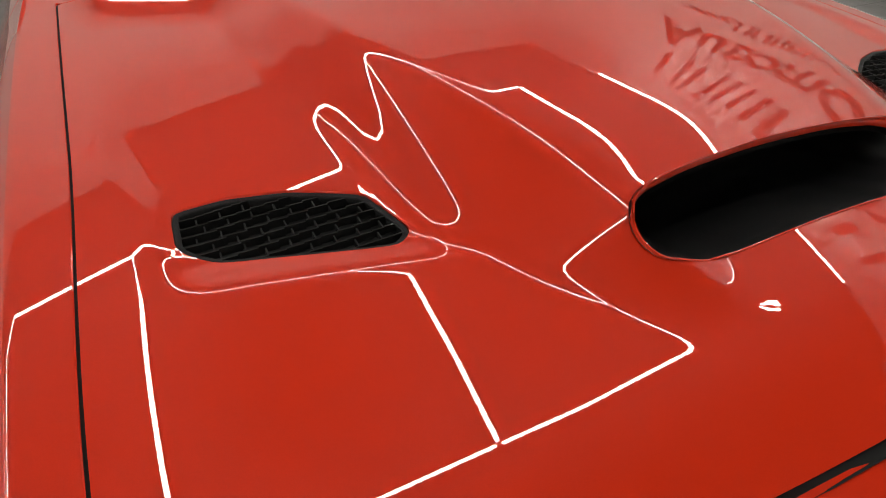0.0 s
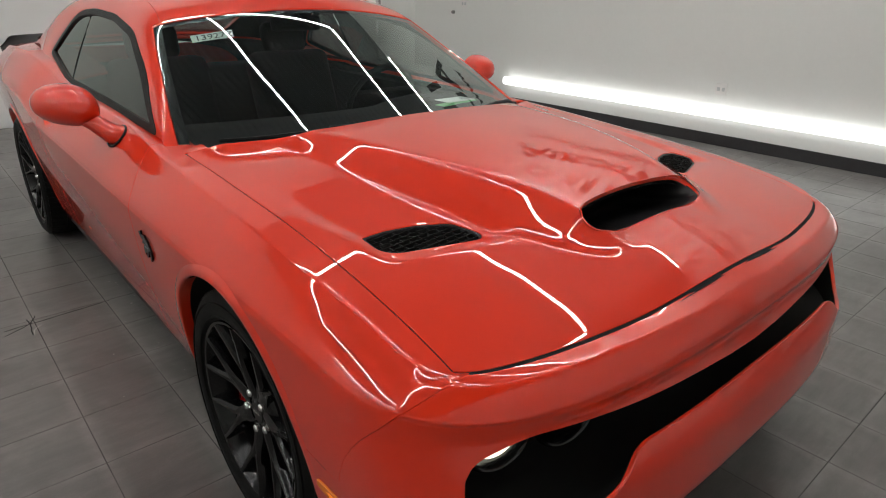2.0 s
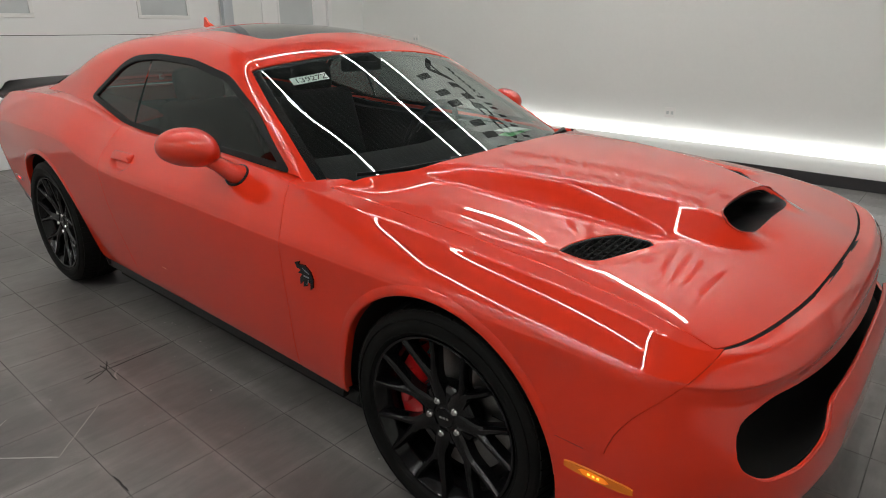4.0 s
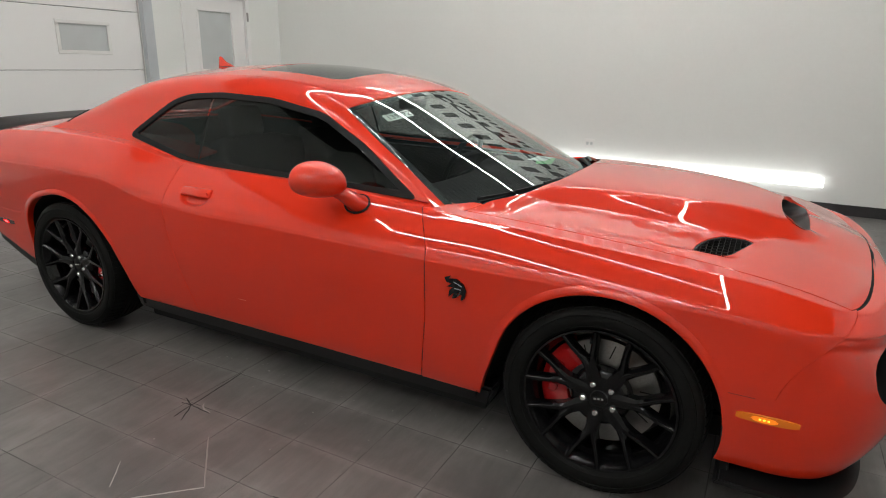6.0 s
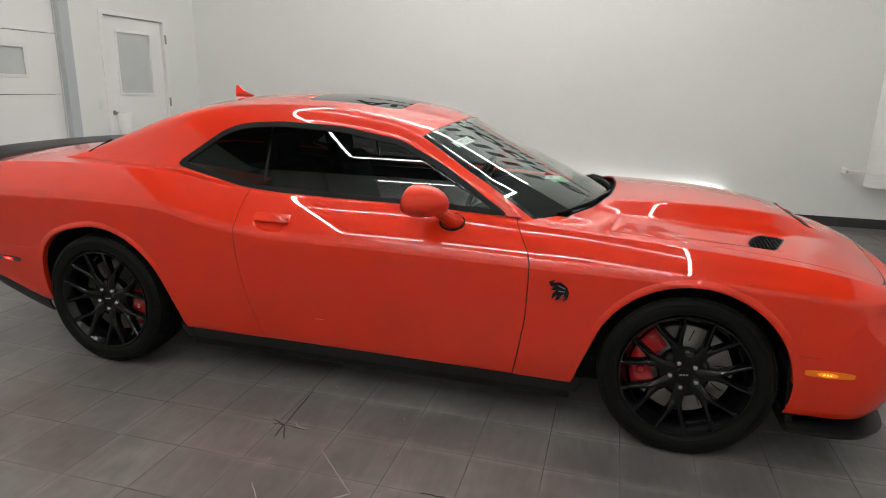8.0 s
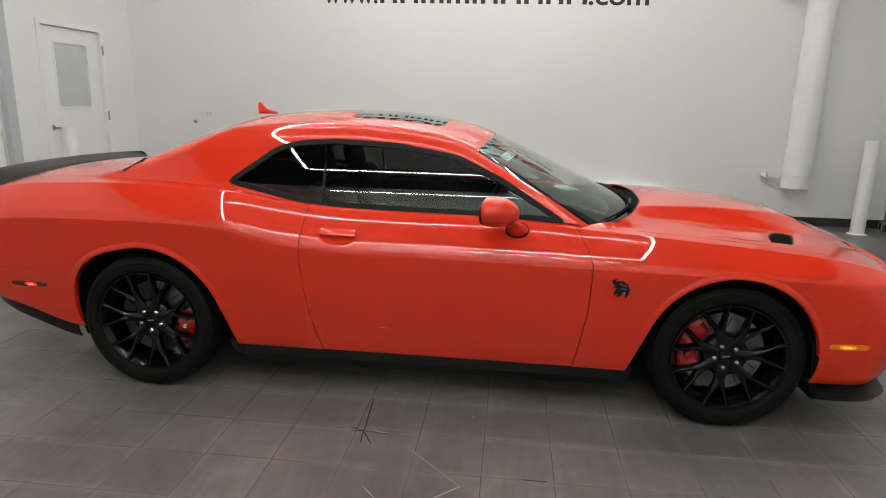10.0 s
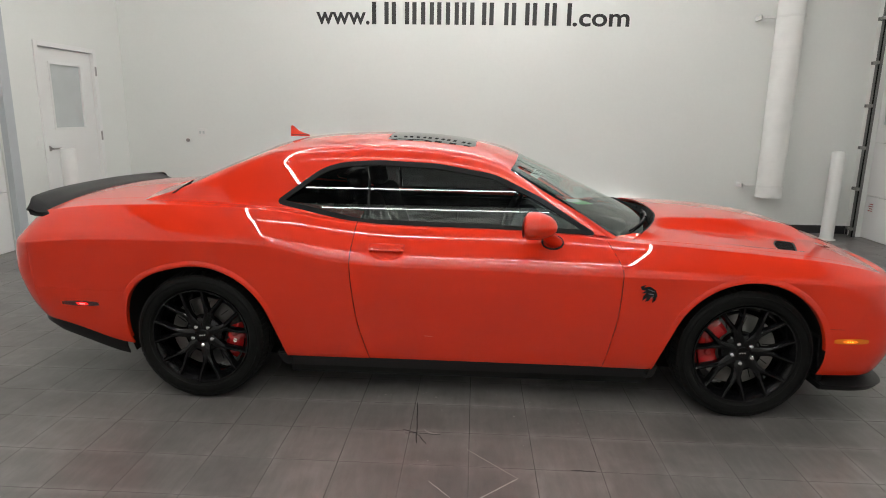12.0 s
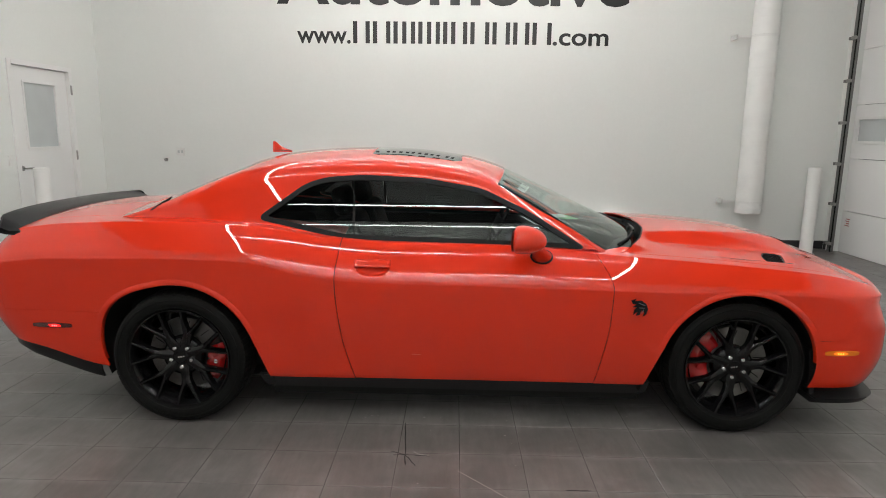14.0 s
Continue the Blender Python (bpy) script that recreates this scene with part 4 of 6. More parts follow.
    for p, q in zip(secs, secs[1:]):
        for i in range(6):
            bm.faces.new((p[i], p[(i + 1) % 6], q[(i + 1) % 6], q[i]))
    bm.faces.new(secs[0][::-1])
    bm.faces.new(secs[-1])
    cal = part("brake_caliper", bm, CALIPER, w, "glossy red brake caliper", True, 30)
    for da in (-0.25, 0.25):
        bm = bmesh.new()
        a = c0 + da
        lathe(bm, [(0.001, -0.886), (0.014, -0.886), (0.018, -0.882), (0.019, -0.868)], 16, Matrix.Translation((0.175 * math.cos(a), 0, 0.175 * math.sin(a))))
        part("piston_cap", bm, CALIPER, w, smooth=True)
    bm = bmesh.new()
    lathe(bm, [(0.001, -0.8795), (0.011, -0.8795), (0.011, -0.872)], 16, Matrix.Translation((0.178 * math.cos(c0), 0, 0.178 * math.sin(c0))))
    part("caliper_mark", bm, WHITEMARK, w)
    bm = bmesh.new()
    a = 1.75
    tube(bm, [(0.236 * math.cos(a), -0.90, 0.236 * math.sin(a)), (0.220 * math.cos(a), -0.925, 0.220 * math.sin(a))], 0.006, 8)
    part("valve_stem", bm, BLACK, w)
    return w


for sg in (-1, 1):
    for sign in (1, -1):
        build_wheel(car, sign, sg)

# ---- bonnet fittings ----


def surf(x, y):
    return float(top_height(np.array([x]), np.array([y]))[0])


def build_vents(car):
    poly = VENT

    def span(x):
        """Where a line across the vent enters and leaves it."""
        ys = []
        for (x0, y0), (x1, y1) in zip(poly, poly[1:] + poly[:1]):
            if (x0 > x) != (x1 > x):
                ys.append(y0 + (y1 - y0) * (x - x0) / (x1 - x0))
        return (min(ys), max(ys)) if len(ys) >= 2 else None
    for sg in (-1, 1):
        v = empty("bonnet_vent")
        v.parent = car
        tagged(v, "black bonnet vent with a staggered grille")
        base = body_sheet.keep(side_of(sg), lambda s: np.minimum(poly_field(s.v[:, 0], np.abs(s.v[:, 1]), VENT, 0.02), s.n[:, 2])).moved(-0.028)
        base.build("backing", LINER, v, thick=0.0)
        frame_ = body_sheet.keep(side_of(sg), lambda s: np.minimum(poly_field(s.v[:, 0], np.abs(s.v[:, 1]), VENT, 0.004), s.n[:, 2]),
                                 lambda s: 0.002 - poly_field(s.v[:, 0], np.abs(s.v[:, 1]), VENT, 0.0)).moved(-0.003)
        frame_.build("frame", BLACK, v, thick=0.02)
        n = 10
        xs = [1.712 + 0.0175 * i for i in range(n)]
        for i, x in enumerate(xs):
            sp = span(x)
            if not sp:
                continue
            bm = bmesh.new()
            pts = [(x, sg * y, surf(x, y) - 0.008) for y in np.linspace(sp[0], sp[1], 9)]
            for p, q in zip(pts, pts[1:]):
                box(bm, -0.0011, 0.0011, min(p[1], q[1]), max(p[1], q[1]), -0.006, 0.004, m=Matrix.Translation((x, 0, (p[2] + q[2]) / 2)))
            y = sp[0] + 0.01 + (0.014 if i % 2 else 0.0)
            while y < sp[1] and i < n - 1:
                s2 = span(x + 0.0175)
                if s2 and s2[0] < y < s2[1]:
                    box(bm, x, x + 0.0175, sg * y - 0.0010, sg * y + 0.0010, surf(x + 0.009, y) - 0.015, surf(x + 0.009, y) - 0.006)
                y += 0.028
            part("grille_bar", bm, LINER, v)


build_vents(car)


def build_scoop(car):
    out = SCOOP
    n = len(out)
    c = Vector((1.992, 0))
    rings = []
    for depth, shrink, dx in ((-0.001, 1.03, 0.0), (0.006, 0.985, -0.006), (0.02, 0.95, -0.03), (0.04, 0.92, -0.09), (0.055, 0.88, -0.16), (0.06, 0.7, -0.2)):
        ring = []
        for x, y in out:
            lip = x < 1.990
            z = surf(min(x, 1.957 + 0.4 * max(0.0, abs(y) - 0.2)), y) if lip else surf(x, y)
            px, py = x + dx, y * shrink
            ring.append((px, py, z - depth * (0.5 if lip else 0.9)))
        rings.append(ring)
    bm = bmesh.new()
    vs = [[bm.verts.new(p) for p in r] for r in rings]
    for a, b in zip(vs, vs[1:]):
        for i in range(n):
            bm.faces.new((a[i], a[(i + 1) % n], b[(i + 1) % n], b[i]))
    bm.faces.new(vs[-1])
    part("bonnet_scoop", bm, SATIN, car, "satin black air scoop duct", True, 60)
    bm = bmesh.new()
    pts = [(x, y, surf(min(x, 1.955 + 0.4 * max(0.0, abs(y) - 0.2)), y) - 0.001 if x < 1.990 else surf(x + 0.003, y) + 0.001) for x, y in out]
    tube(bm, pts + [pts[0]], 0.0014, 6)
    part("scoop_edge", bm, PAINT, car, "red rolled scoop edge", True)


build_scoop(car)


def build_cowl(car):
    """Black cowl under the windscreen, and two wipers."""
    rows = []
    for y in np.linspace(-0.715, 0.715, 81):
        xh, xg = float(HOOD_REAR(abs(y))) + 0.03, 1.105 - 0.40 * y * y
        row = []
        for t in np.linspace(0, 1, 8):
            x = xh + (xg - xh) * t
            z = float(np.interp(t, [0, .3, .7, 1], [surf(xh, y) - 0.03, surf(xh, y) - 0.075, surf(xh, y) - 0.080, 0.962 - 0.04 * y * y]))
            row.append((x, y, z + 0.003 * math.sin(y * 90) * math.sin(math.pi * t)))
        rows.append(row)
    Sheet.grid(np.array(rows), flip=False).build("cowl", BLACK, car, "black ribbed plastic cowl", thick=0.01)

    def on_glass(y, up):
        s = up
        cx, cz = SPINE(s)
        return Vector((cx - float(SWEEP(s)) * y * y, y, cz - float(CROWN(s)) * y * y)) + Vector((0.006, 0, 0.012))
    for y0, y1, u0, u1 in ((-0.06, -0.68, 0.055, 0.047), (0.62, 0.06, 0.047, 0.055)):
        w = empty("wiper")
        w.parent = car
        tagged(w, "black wiper resting on the windscreen")
        bm = bmesh.new()
        pts = [on_glass(y0 + (y1 - y0) * t, u0 + (u1 - u0) * t) + Vector((0.01, 0, -0.004)) for t in np.linspace(0, 1, 14)]
        tube(bm, pts, [0.004 + 0.005 * math.sin(math.pi * min(1, t * 1.2)) for t in np.linspace(0, 1, 14)], 6, 1.6)
        part("blade", bm, BLACK, w, smooth=True)
        bm = bmesh.new()
        base = Vector((float(HOOD_REAR(abs(y0 + 0.06))) - 0.03, y0 + 0.02, 0.968))
        mid = on_glass(y0 + (y1 - y0) * 0.5, (u0 + u1) / 2) + Vector((0.016, 0, 0.012))
        q = base + (mid - base) * 0.3 + Vector((0.01, 0, 0.02))
        tube(bm, [base, q, base + (mid - base) * 0.7 + Vector((0.008, 0, 0.012)), mid], [0.010, 0.009, 0.007, 0.005], 8)
        part("arm", bm, SATIN, w, smooth=True)
        bm = bmesh.new()
        lathe(bm, [(0.001, 0.015), (0.010, 0.013), (0.013, 0.006), (0.014, -0.015)], 16, Matrix.Translation(base) @ Matrix.Rotation(radians(90), 4, "X"))
        part("pivot_cap", bm, BLACK, w, smooth=True)


build_cowl(car)

# ---- nose: recessed grille, lamps, chin splitter ----


def build_nose(car):
    rows = []
    for z in np.linspace(0.42, 0.80, 14):
        row = []
        for y in np.linspace(-0.88, 0.88, 61):
            row.append((2.175 - 0.16 * y * y, y, z))
        rows.append(row)
    Sheet.grid(np.array(rows), flip=True).build("grille", LINER, car, "black recessed front grille", thick=0.0)
    rows = []
    for y in np.linspace(-0.88, 0.88, 45):
        x1 = XS + (2.40 - XS) * (1 - min(abs(y) / 0.955, 0.99) ** 2.7) ** (1 / 2.7)
        rows.append([(x, y, 0.492) for x in np.linspace(1.98, x1, 4)])
    Sheet.grid(np.array(rows), flip=True).build("grille_shelf", LINER, car, "black shelf behind the bumper", thick=0.0)
    for z in np.linspace(0.575, 0.685, 6):
        bm = bmesh.new()
        tube(bm, [(2.200 - 0.17 * y * y, y, z) for y in np.linspace(-0.50, 0.50, 25)], 0.0045, 6)
        part("grille_slat", bm, LINER, car, smooth=True)
    for sg in (-1, 1):
        for y in (0.685, 0.520):
            h = empty("headlamp")
            h.parent = car
            tagged(h, "round headlamp in a black housing")
            m = pose(2.245 - 0.19 * y * y, sg * y, 0.603, 0, 0, -90 + sg * 14)
            bm = bmesh.new()
            lathe(bm, [(0.078, 0.03), (0.080, -0.01), (0.074, -0.016), (0.068, -0.01), (0.060, 0.02), (0.03, 0.035), (0.001, 0.036)], 40, m @ Matrix.Rotation(math.pi, 4, "Z"))
            part("bezel", bm, GLOSSBLACK, h, smooth=True)
            bm = bmesh.new()
            lathe(bm, [(0.046, 0.012), (0.040, 0.0), (0.024, -0.012), (0.001, -0.017)], 32, m @ Matrix.Rotation(math.pi, 4, "Z"))
            part("lens", bm, CLEAR, h, smooth=True)
            bm = bmesh.new()
            lathe(bm, [(0.049, 0.014), (0.056, 0.002), (0.0625, 0.010)], 40, m @ Matrix.Rotation(math.pi, 4, "Z"))
            part("light_ring", bm, HALO if y > 0.6 else GLOSSBLACK, h, "white lit ring" if y > 0.6 else "", smooth=True)
    # chin splitter: a black shelf under the bumper with raised corners
    bm = bmesh.new()
    outl = []
    for a in np.linspace(0, math.pi, 81):
        c, s = math.cos(a), math.sin(a)
        outl.append((1.882 + 0.437 * abs(s) ** 0.444, -math.copysign(abs(c) ** 0.444, c) * 0.955))
    top = [bm.verts.new((x, y, 0.213 + 0.006 * float(step(0.75, 0.95, abs(y))))) for x, y in outl]
    low = [bm.verts.new((x - 0.016, y * 0.982, 0.188)) for x, y in outl]
    bm.faces.new(top)
    bm.faces.new(low[::-1])
    n = len(outl)
    for i in range(n):
        bm.faces.new((top[i], top[(i + 1) % n], low[(i + 1) % n], low[i]))
    bmesh.ops.bevel(bm, geom=[e for e in bm.edges if not e.is_boundary], offset=0.006, segments=2, affect="EDGES")
    part("chin_splitter", bm, SATIN, car, "satin black chin splitter", True)
    # mud flap ahead of the front wheel
    for sg in (-1, 1):
        bm = bmesh.new()
        prism(bm, [(1.862, 0.46), (1.874, 0.47), (1.897, 0.34), (1.915, 0.19), (1.885, 0.19), (1.872, 0.34)], sg * 0.70, sg * 0.895)
        bmesh.ops.bevel(bm, geom=bm.edges[:], offset=0.006, segments=2, affect="EDGES")
        part("wheel_spat", bm, SATIN, car, smooth=True)


HALO = material("lamp_ring", (0.95, 0.95, 0.85), rough=0.3, emit=(1.0, 0.96, 0.75), power=2.2)
build_nose(car)

# ---- flank fittings ----


def build_flank(car):
    for sg in (-1, 1):
        # door handle: a red grip over a hollow
        hd = empty("door_handle")
        hd.parent = car
        zh, x0, x1 = 0.880, -0.528, -0.347
        yb = flank_y(-0.44, zh)
        bm = bmesh.new()
        for v in box(bm, x0 - 0.004, x1 + 0.004, -0.012, 0.012, zh - 0.002, zh + 0.034, 0.009, 4):
            d, z = v.co.y, v.co.z
            v.co = Vector((v.co.x, sg * (flank_y(-0.44, z) + 0.002 + d * 0.9 - 0.004 * abs((v.co.x - (x0 + x1) / 2) / 0.1) ** 4), z))
        part("grip", bm, PAINT, hd, smooth=True, angle=50)
        bm = bmesh.new()
        lathe(bm, [(0.001, -0.0015), (0.006, -0.0012), (0.0068, 0.002)], 14, Matrix.Translation((x0 + 0.175, sg * (flank_y(-0.44, zh + 0.018) + 0.018), zh + 0.018)) @ Matrix.Rotation(0 if sg < 0 else math.pi, 4, "Z"))
        part("lock_barrel", bm, PAINT, hd, smooth=True)
        # side lamps
        for name, mat, lit, xa, xb, z, h in (("side_lamp", AMBER, LITAMBER, 1.903, 2.078, 0.468, 0.0168), ("tail_side_lamp", REDLENS, LITRED, -2.283, -2.058, 0.520, 0.0165)):
            lamp = empty(name)
            lamp.parent = car
            tagged(lamp, "small lit amber side lamp" if xa > 0 else "small lit red side lamp")

            def fy(x, zz):
                return float(np.interp(zz, flank_rows(x)[:, 1], flank_rows(x)[:, 0]))
            bm = bmesh.new()
            rows = []
            for t in np.linspace(0, 1, 13):
                x = xa + (xb - xa) * t
                e = h * (0.55 + 0.45 * math.sin(math.pi * t) ** 0.5)
                rows.append([(x, sg * (fy(x, z + q * e) + (0.004 if abs(q) < 1 else -0.002)), z + q * e + (0.004 * (t - 0.5))) for q in (-1, -0.8, 0, 0.8, 1)])
            vs = [[bm.verts.new(p) for p in r] for r in rows]
            for a, b in zip(vs, vs[1:]):
                for i in range(4):
                    bm.faces.new((a[i], a[i + 1], b[i + 1], b[i]))
            part("lens", bm, mat, lamp, smooth=True)
            for k in range(3):
                bm = bmesh.new()
                x = (xa + xb) / 2 + 0.012 * (k - 1) + (-0.008 if xa > 0 else 0.012)
                r = 0.0042 if xa > 0 else 0.0050
                box(bm, x - r, x + r, sg * (fy(x, z)) - 0.0055, sg * (fy(x, z)) + 0.0055, z - r, z + r, 0.0025)
                part("bulb_spot", bm, lit, lamp)
            xc = (xa + xb) / 2 + (0.012 if xa < 0 else -0.008)
            rows = []
            for t in np.linspace(-1, 1, 9):
                x = xc + 0.040 * t
                rows.append([(x, sg * (fy(x, z + q * 0.010) + 0.0046), z + q * 0.010 * (1 - t * t) ** 0.5) for q in (-1, -0.5, 0, 0.5, 1)])
            Sheet.grid(np.array(rows), flip=sg > 0).build("glow", GLOWRED if xa < 0 else GLOWAMBER, lamp, "glowing middle of the lens", thick=0.0)
        if sg < 0:
            bm = bmesh.new()
            tube(bm, [(x, sg * (flank_y(x, 0.405) + 0.0004), 0.405) for x in np.linspace(-0.236, -0.186, 7)], [0.0004, 0.0012, 0.0014, 0.0011, 0.0014, 0.0010, 0.0004], 6)
            part("paint_scuff", bm, PALERED, car, "pale scuff low on the door")
        # badge: plain black angular shape
        bm = bmesh.new()
        shape = [(0.0, 0.050), (0.030, 0.062), (0.020, 0.046), (0.060, 0.052), (0.092, 0.030), (0.104, 0.000), (0.096, -0.036), (0.078, -0.050), (0.084, -0.022),
                 (0.066, -0.012), (0.058, -0.038), (0.036, -0.046), (0.044, -0.018), (0.018, -0.040), (0.022, -0.010), (0.040, 0.010), (0.012, 0.008), (0.034, 0.026), (0.010, 0.030)]
        a = [bm.verts.new((0.888 + 0.84 * x, sg * (flank_y(0.888 + 0.84 * x, 0.693 + 0.84 * z) + 0.0005), 0.693 + 0.84 * z)) for x, z in shape]
        f = bm.faces.new(a)
        ex = bmesh.ops.extrude_face_region(bm, geom=[f])
        for v in [g for g in ex["geom"] if isinstance(g, bmesh.types.BMVert)]:
            v.co.y += sg * 0.006
        part("badge", bm, GLOSSBLACK, car, "black angular wing badge", False)
        bm = bmesh.new()
        for (bx0, bz0, bx1, bz1) in ((0.045, 0.036, 0.085, 0.020), (0.050, 0.006, 0.082, 0.004), (0.066, -0.028, 0.078, -0.008)):
            tube(bm, [(0.888 + 0.84 * bx0, sg * (flank_y(0.92, 0.70) + 0.007), 0.693 + 0.84 * bz0), (0.888 + 0.84 * bx1, sg * (flank_y(0.95, 0.70) + 0.007), 0.693 + 0.84 * bz1)], 0.0022, 5)
        part("badge_ridge", bm, BADGEGREY, car)
        # mirror: shell, black base gasket, stalk, glass
        mi = empty("door_mirror")
        mi.parent = car
        tagged(mi, "orange-red door mirror on a stalk")
        bm = bmesh.new()
        r = bmesh.ops.create_uvsphere(bm, u_segments=40, v_segments=24, radius=1.0)
        for v in r["verts"]:
            x, y, z = v.co
            e = 2.3 if x > 0 else 2.3 + 3.2 * min(1, -3 * x)
            n = (abs(x) ** e + (abs(y) ** 2.2 + abs(z) ** 2.2) ** (e / 2.2)) ** (1 / e)
            x, y, z = x / n, y / n, z / n
            px = (0.112 if x > 0 else 0.050) * x
            taper = 1 - 0.16 * max(0, x)
            v.co = Vector((0.330 + px - 0.020 * y, sg * (0.995 + 0.100 * y * taper), 1.035 + (0.080 if z > 0 else 0.064) * z * taper * (1 - 0.10 * y) + 0.010 * y))
        part("shell", bm, PAINT, mi, smooth=True, angle=80)
        bm = bmesh.new()
        tube(bm, [(0.440, sg * 0.850, 0.930), (0.432, sg * 0.890, 0.948), (0.402, sg * 0.930, 0.985), (0.365, sg * 0.965, 1.01)], [0.058, 0.048, 0.038, 0.036], 20, 0.72)
        part("stalk", bm, PAINT, mi, smooth=True)
        bm = bmesh.new()
        ring = []
        for t in np.linspace(0, 2 * math.pi, 28):
            x, z = 0.437 + 0.055 * math.cos(t), 0.938 + 0.031 * math.sin(t)
            ring.append((x, sg * (flank_y(x, z) + 0.003), z))
        tube(bm, ring, 0.005, 6)
        part("gasket", bm, BLACK, mi, smooth=True)
        bm = bmesh.new()
        r = bmesh.ops.create_circle(bm, cap_ends=True, segments=32, radius=1.0)
        for v in r["verts"]:
            v.co = Vector((0.2785 - 0.02 * v.co.x, sg * (0.993 + 0.080 * v.co.x), 1.037 + 0.056 * v.co.y))
        part("mirror_glass", bm, MIRROR, mi)


PALERED = material("scuffed_paint", (0.85, 0.22, 0.12), rough=0.6)
BADGEGREY = material("dark_metal", (0.16, 0.16, 0.17), rough=0.3, metal=0.8)
MIRROR = material("mirror", (0.9, 0.9, 0.9), rough=0.02, metal=1.0)
build_flank(car)

# ---- tail: spoiler, valance, lamp bar; roof fin ----


def build_tail(car):
    rows = []
    ys = np.linspace(-1, 1, 61)
    for q in ys:
        y = 0.815 * q
        bow = 0.06 * abs(q) ** 4
        x_r = -2.560 + 0.11 * abs(q) ** 3
        x_f = -2.345 + 0.0 * q + bow * 0.3
        ends = 1 - step(0.91, 1.0, abs(q))
        zt = 1.114 - 0.016 * q * q
        zb = surf(-2.36, min(abs(y), 0.75)) - 0.012 - 0.02 * abs(q) ** 6
        zt = zb + (zt - zb) * (0.35 + 0.65 * ends)
        rows.append([(x_f, y, zb), (x_f - 0.012, y, zb + 0.016), (x_f - 0.07, y, zb + (zt - zb) * 0.52), (x_f - 0.14, y, zb + (zt - zb) * 0.84), (x_r + 0.012, y, zt),
                     (x_r, y, zt - 0.005), (x_r + 0.006, y, zt - 0.030), (x_r + 0.03, y, zb - 0.004), (x_r + 0.10, y, zb - 0.008)])
    g = Sheet.grid(np.array(rows), flip=False)
    g.build("spoiler", SATIN, car, "satin black rear spoiler", thick=0.0)
    for row in (rows[0], rows[-1]):
        bm = bmesh.new()
        bm.faces.new([bm.verts.new(p) for p in row])
        part("spoiler_end", bm, SATIN, car)
    # black bar for the shade in the open gap between boot lid and sail panel
    for sg in (-1, 1):
        bm = bmesh.new()
        a, b = Vector((-1.676, sg * 0.710, 1.130)), Vector((-1.590, sg * 0.625, 1.196))
        tube(bm, [a + (b - a) * t + Vector((0, 0, -0.006 * math.sin(math.pi * t))) for t in np.linspace(0, 1, 9)], [0.0015 + 0.0085 * math.sin(math.pi * min(1, t * 0.9 + 0.05)) for t in np.linspace(0, 1, 9)], 6)
        part("sail_gap_shade", bm, LINER, car, "black bar in place of the shade in an open gap", True)
    # black valance
    rows = []
    tail, power = ROWS[1][4:]
    ends = [(x, -float(WF[1](x))) for x in np.linspace(-1.945, XR, 8)[:-1]]
    for a in np.linspace(0, math.pi, 91):
        c, s = math.cos(a), math.sin(a)
        x = XR + (tail - XR) * abs(s) ** (2 / power)
        ends.append((x, -math.copysign(float(WF[1](x)) * abs(c) ** (2 / power), c)))
    ends += [(x, -y) for x, y in ends[6::-1]]
    for x, y in ends:
        z1 = float(ZF[1](x)) + 0.010
        back = step(-2.15, -2.5, x)
        rows.append([(x + 0.004 * back, y * 0.996, z1), (x + 0.010 * back, y * 0.990, z1 - 0.05), (x + 0.05 * back, y * 0.965, z1 - 0.092)])
    Sheet.grid(np.array(rows), flip=False).build("rear_valance", SATIN, car, "black rear valance", thick=0.01)
    bm = bmesh.new()
    box(bm, -2.63, -2.60, -0.60, 0.60, 0.80, 0.88, 0.012)
    part("tail_lamp", bm, REDLENS, car, "full-width dark red tail lamp", True)
    # shark fin
    bm = bmesh.new()
    zf = 1.440
    prof = [(-1.190, 0.0), (-1.192, 0.025), (-1.196, 0.056), (-1.186, 0.060), (-1.172, 0.050), (-1.150, 0.030), (-1.115, 0.013), (-1.075, 0.002)]
    left, right = [], []
    for x, h in prof:
        t = (x + 1.20) / 0.125
        w = 0.022 * math.sin(math.pi * min(1, 0.15 + t * 0.85)) + 0.002
        right.append((bm.verts.new((x, -w, zf - 0.01)), bm.verts.new((x, -w * (0.25 if h > 0.02 else 0.8), zf + h))))
        left.append((bm.verts.new((x, w, zf - 0.01)), bm.verts.new((x, w * (0.25 if h > 0.02 else 0.8), zf + h))))
    for side in (left, right):
        for a, b in zip(side, side[1:]):
            bm.faces.new((a[0], b[0], b[1], a[1]))
    for i in range(len(prof) - 1):
        bm.faces.new((left[i][1], left[i + 1][1], right[i + 1][1], right[i][1]))
    bm.faces.new((left[0][0], left[0][1], right[0][1], right[0][0]))
    bm.faces.new((left[-1][0], left[-1][1], right[-1][1], right[-1][0]))
    part("roof_fin", bm, PAINT, car, "orange-red shark fin aerial", True, 50)
    # thin black pad added to draw the dark gap line under the fin
    bm = bmesh.new()
    tube(bm, [(-1.186, 0, zf + 0.001), (-1.15, 0, zf + 0.002), (-1.11, 0, zf + 0.001), (-1.078, 0, zf)], [0.018, 0.025, 0.022, 0.010], 16, 0.14)
    part("fin_gap_line", bm, LINER, car, smooth=True)


build_tail(car)

# ---- cabin inside ----


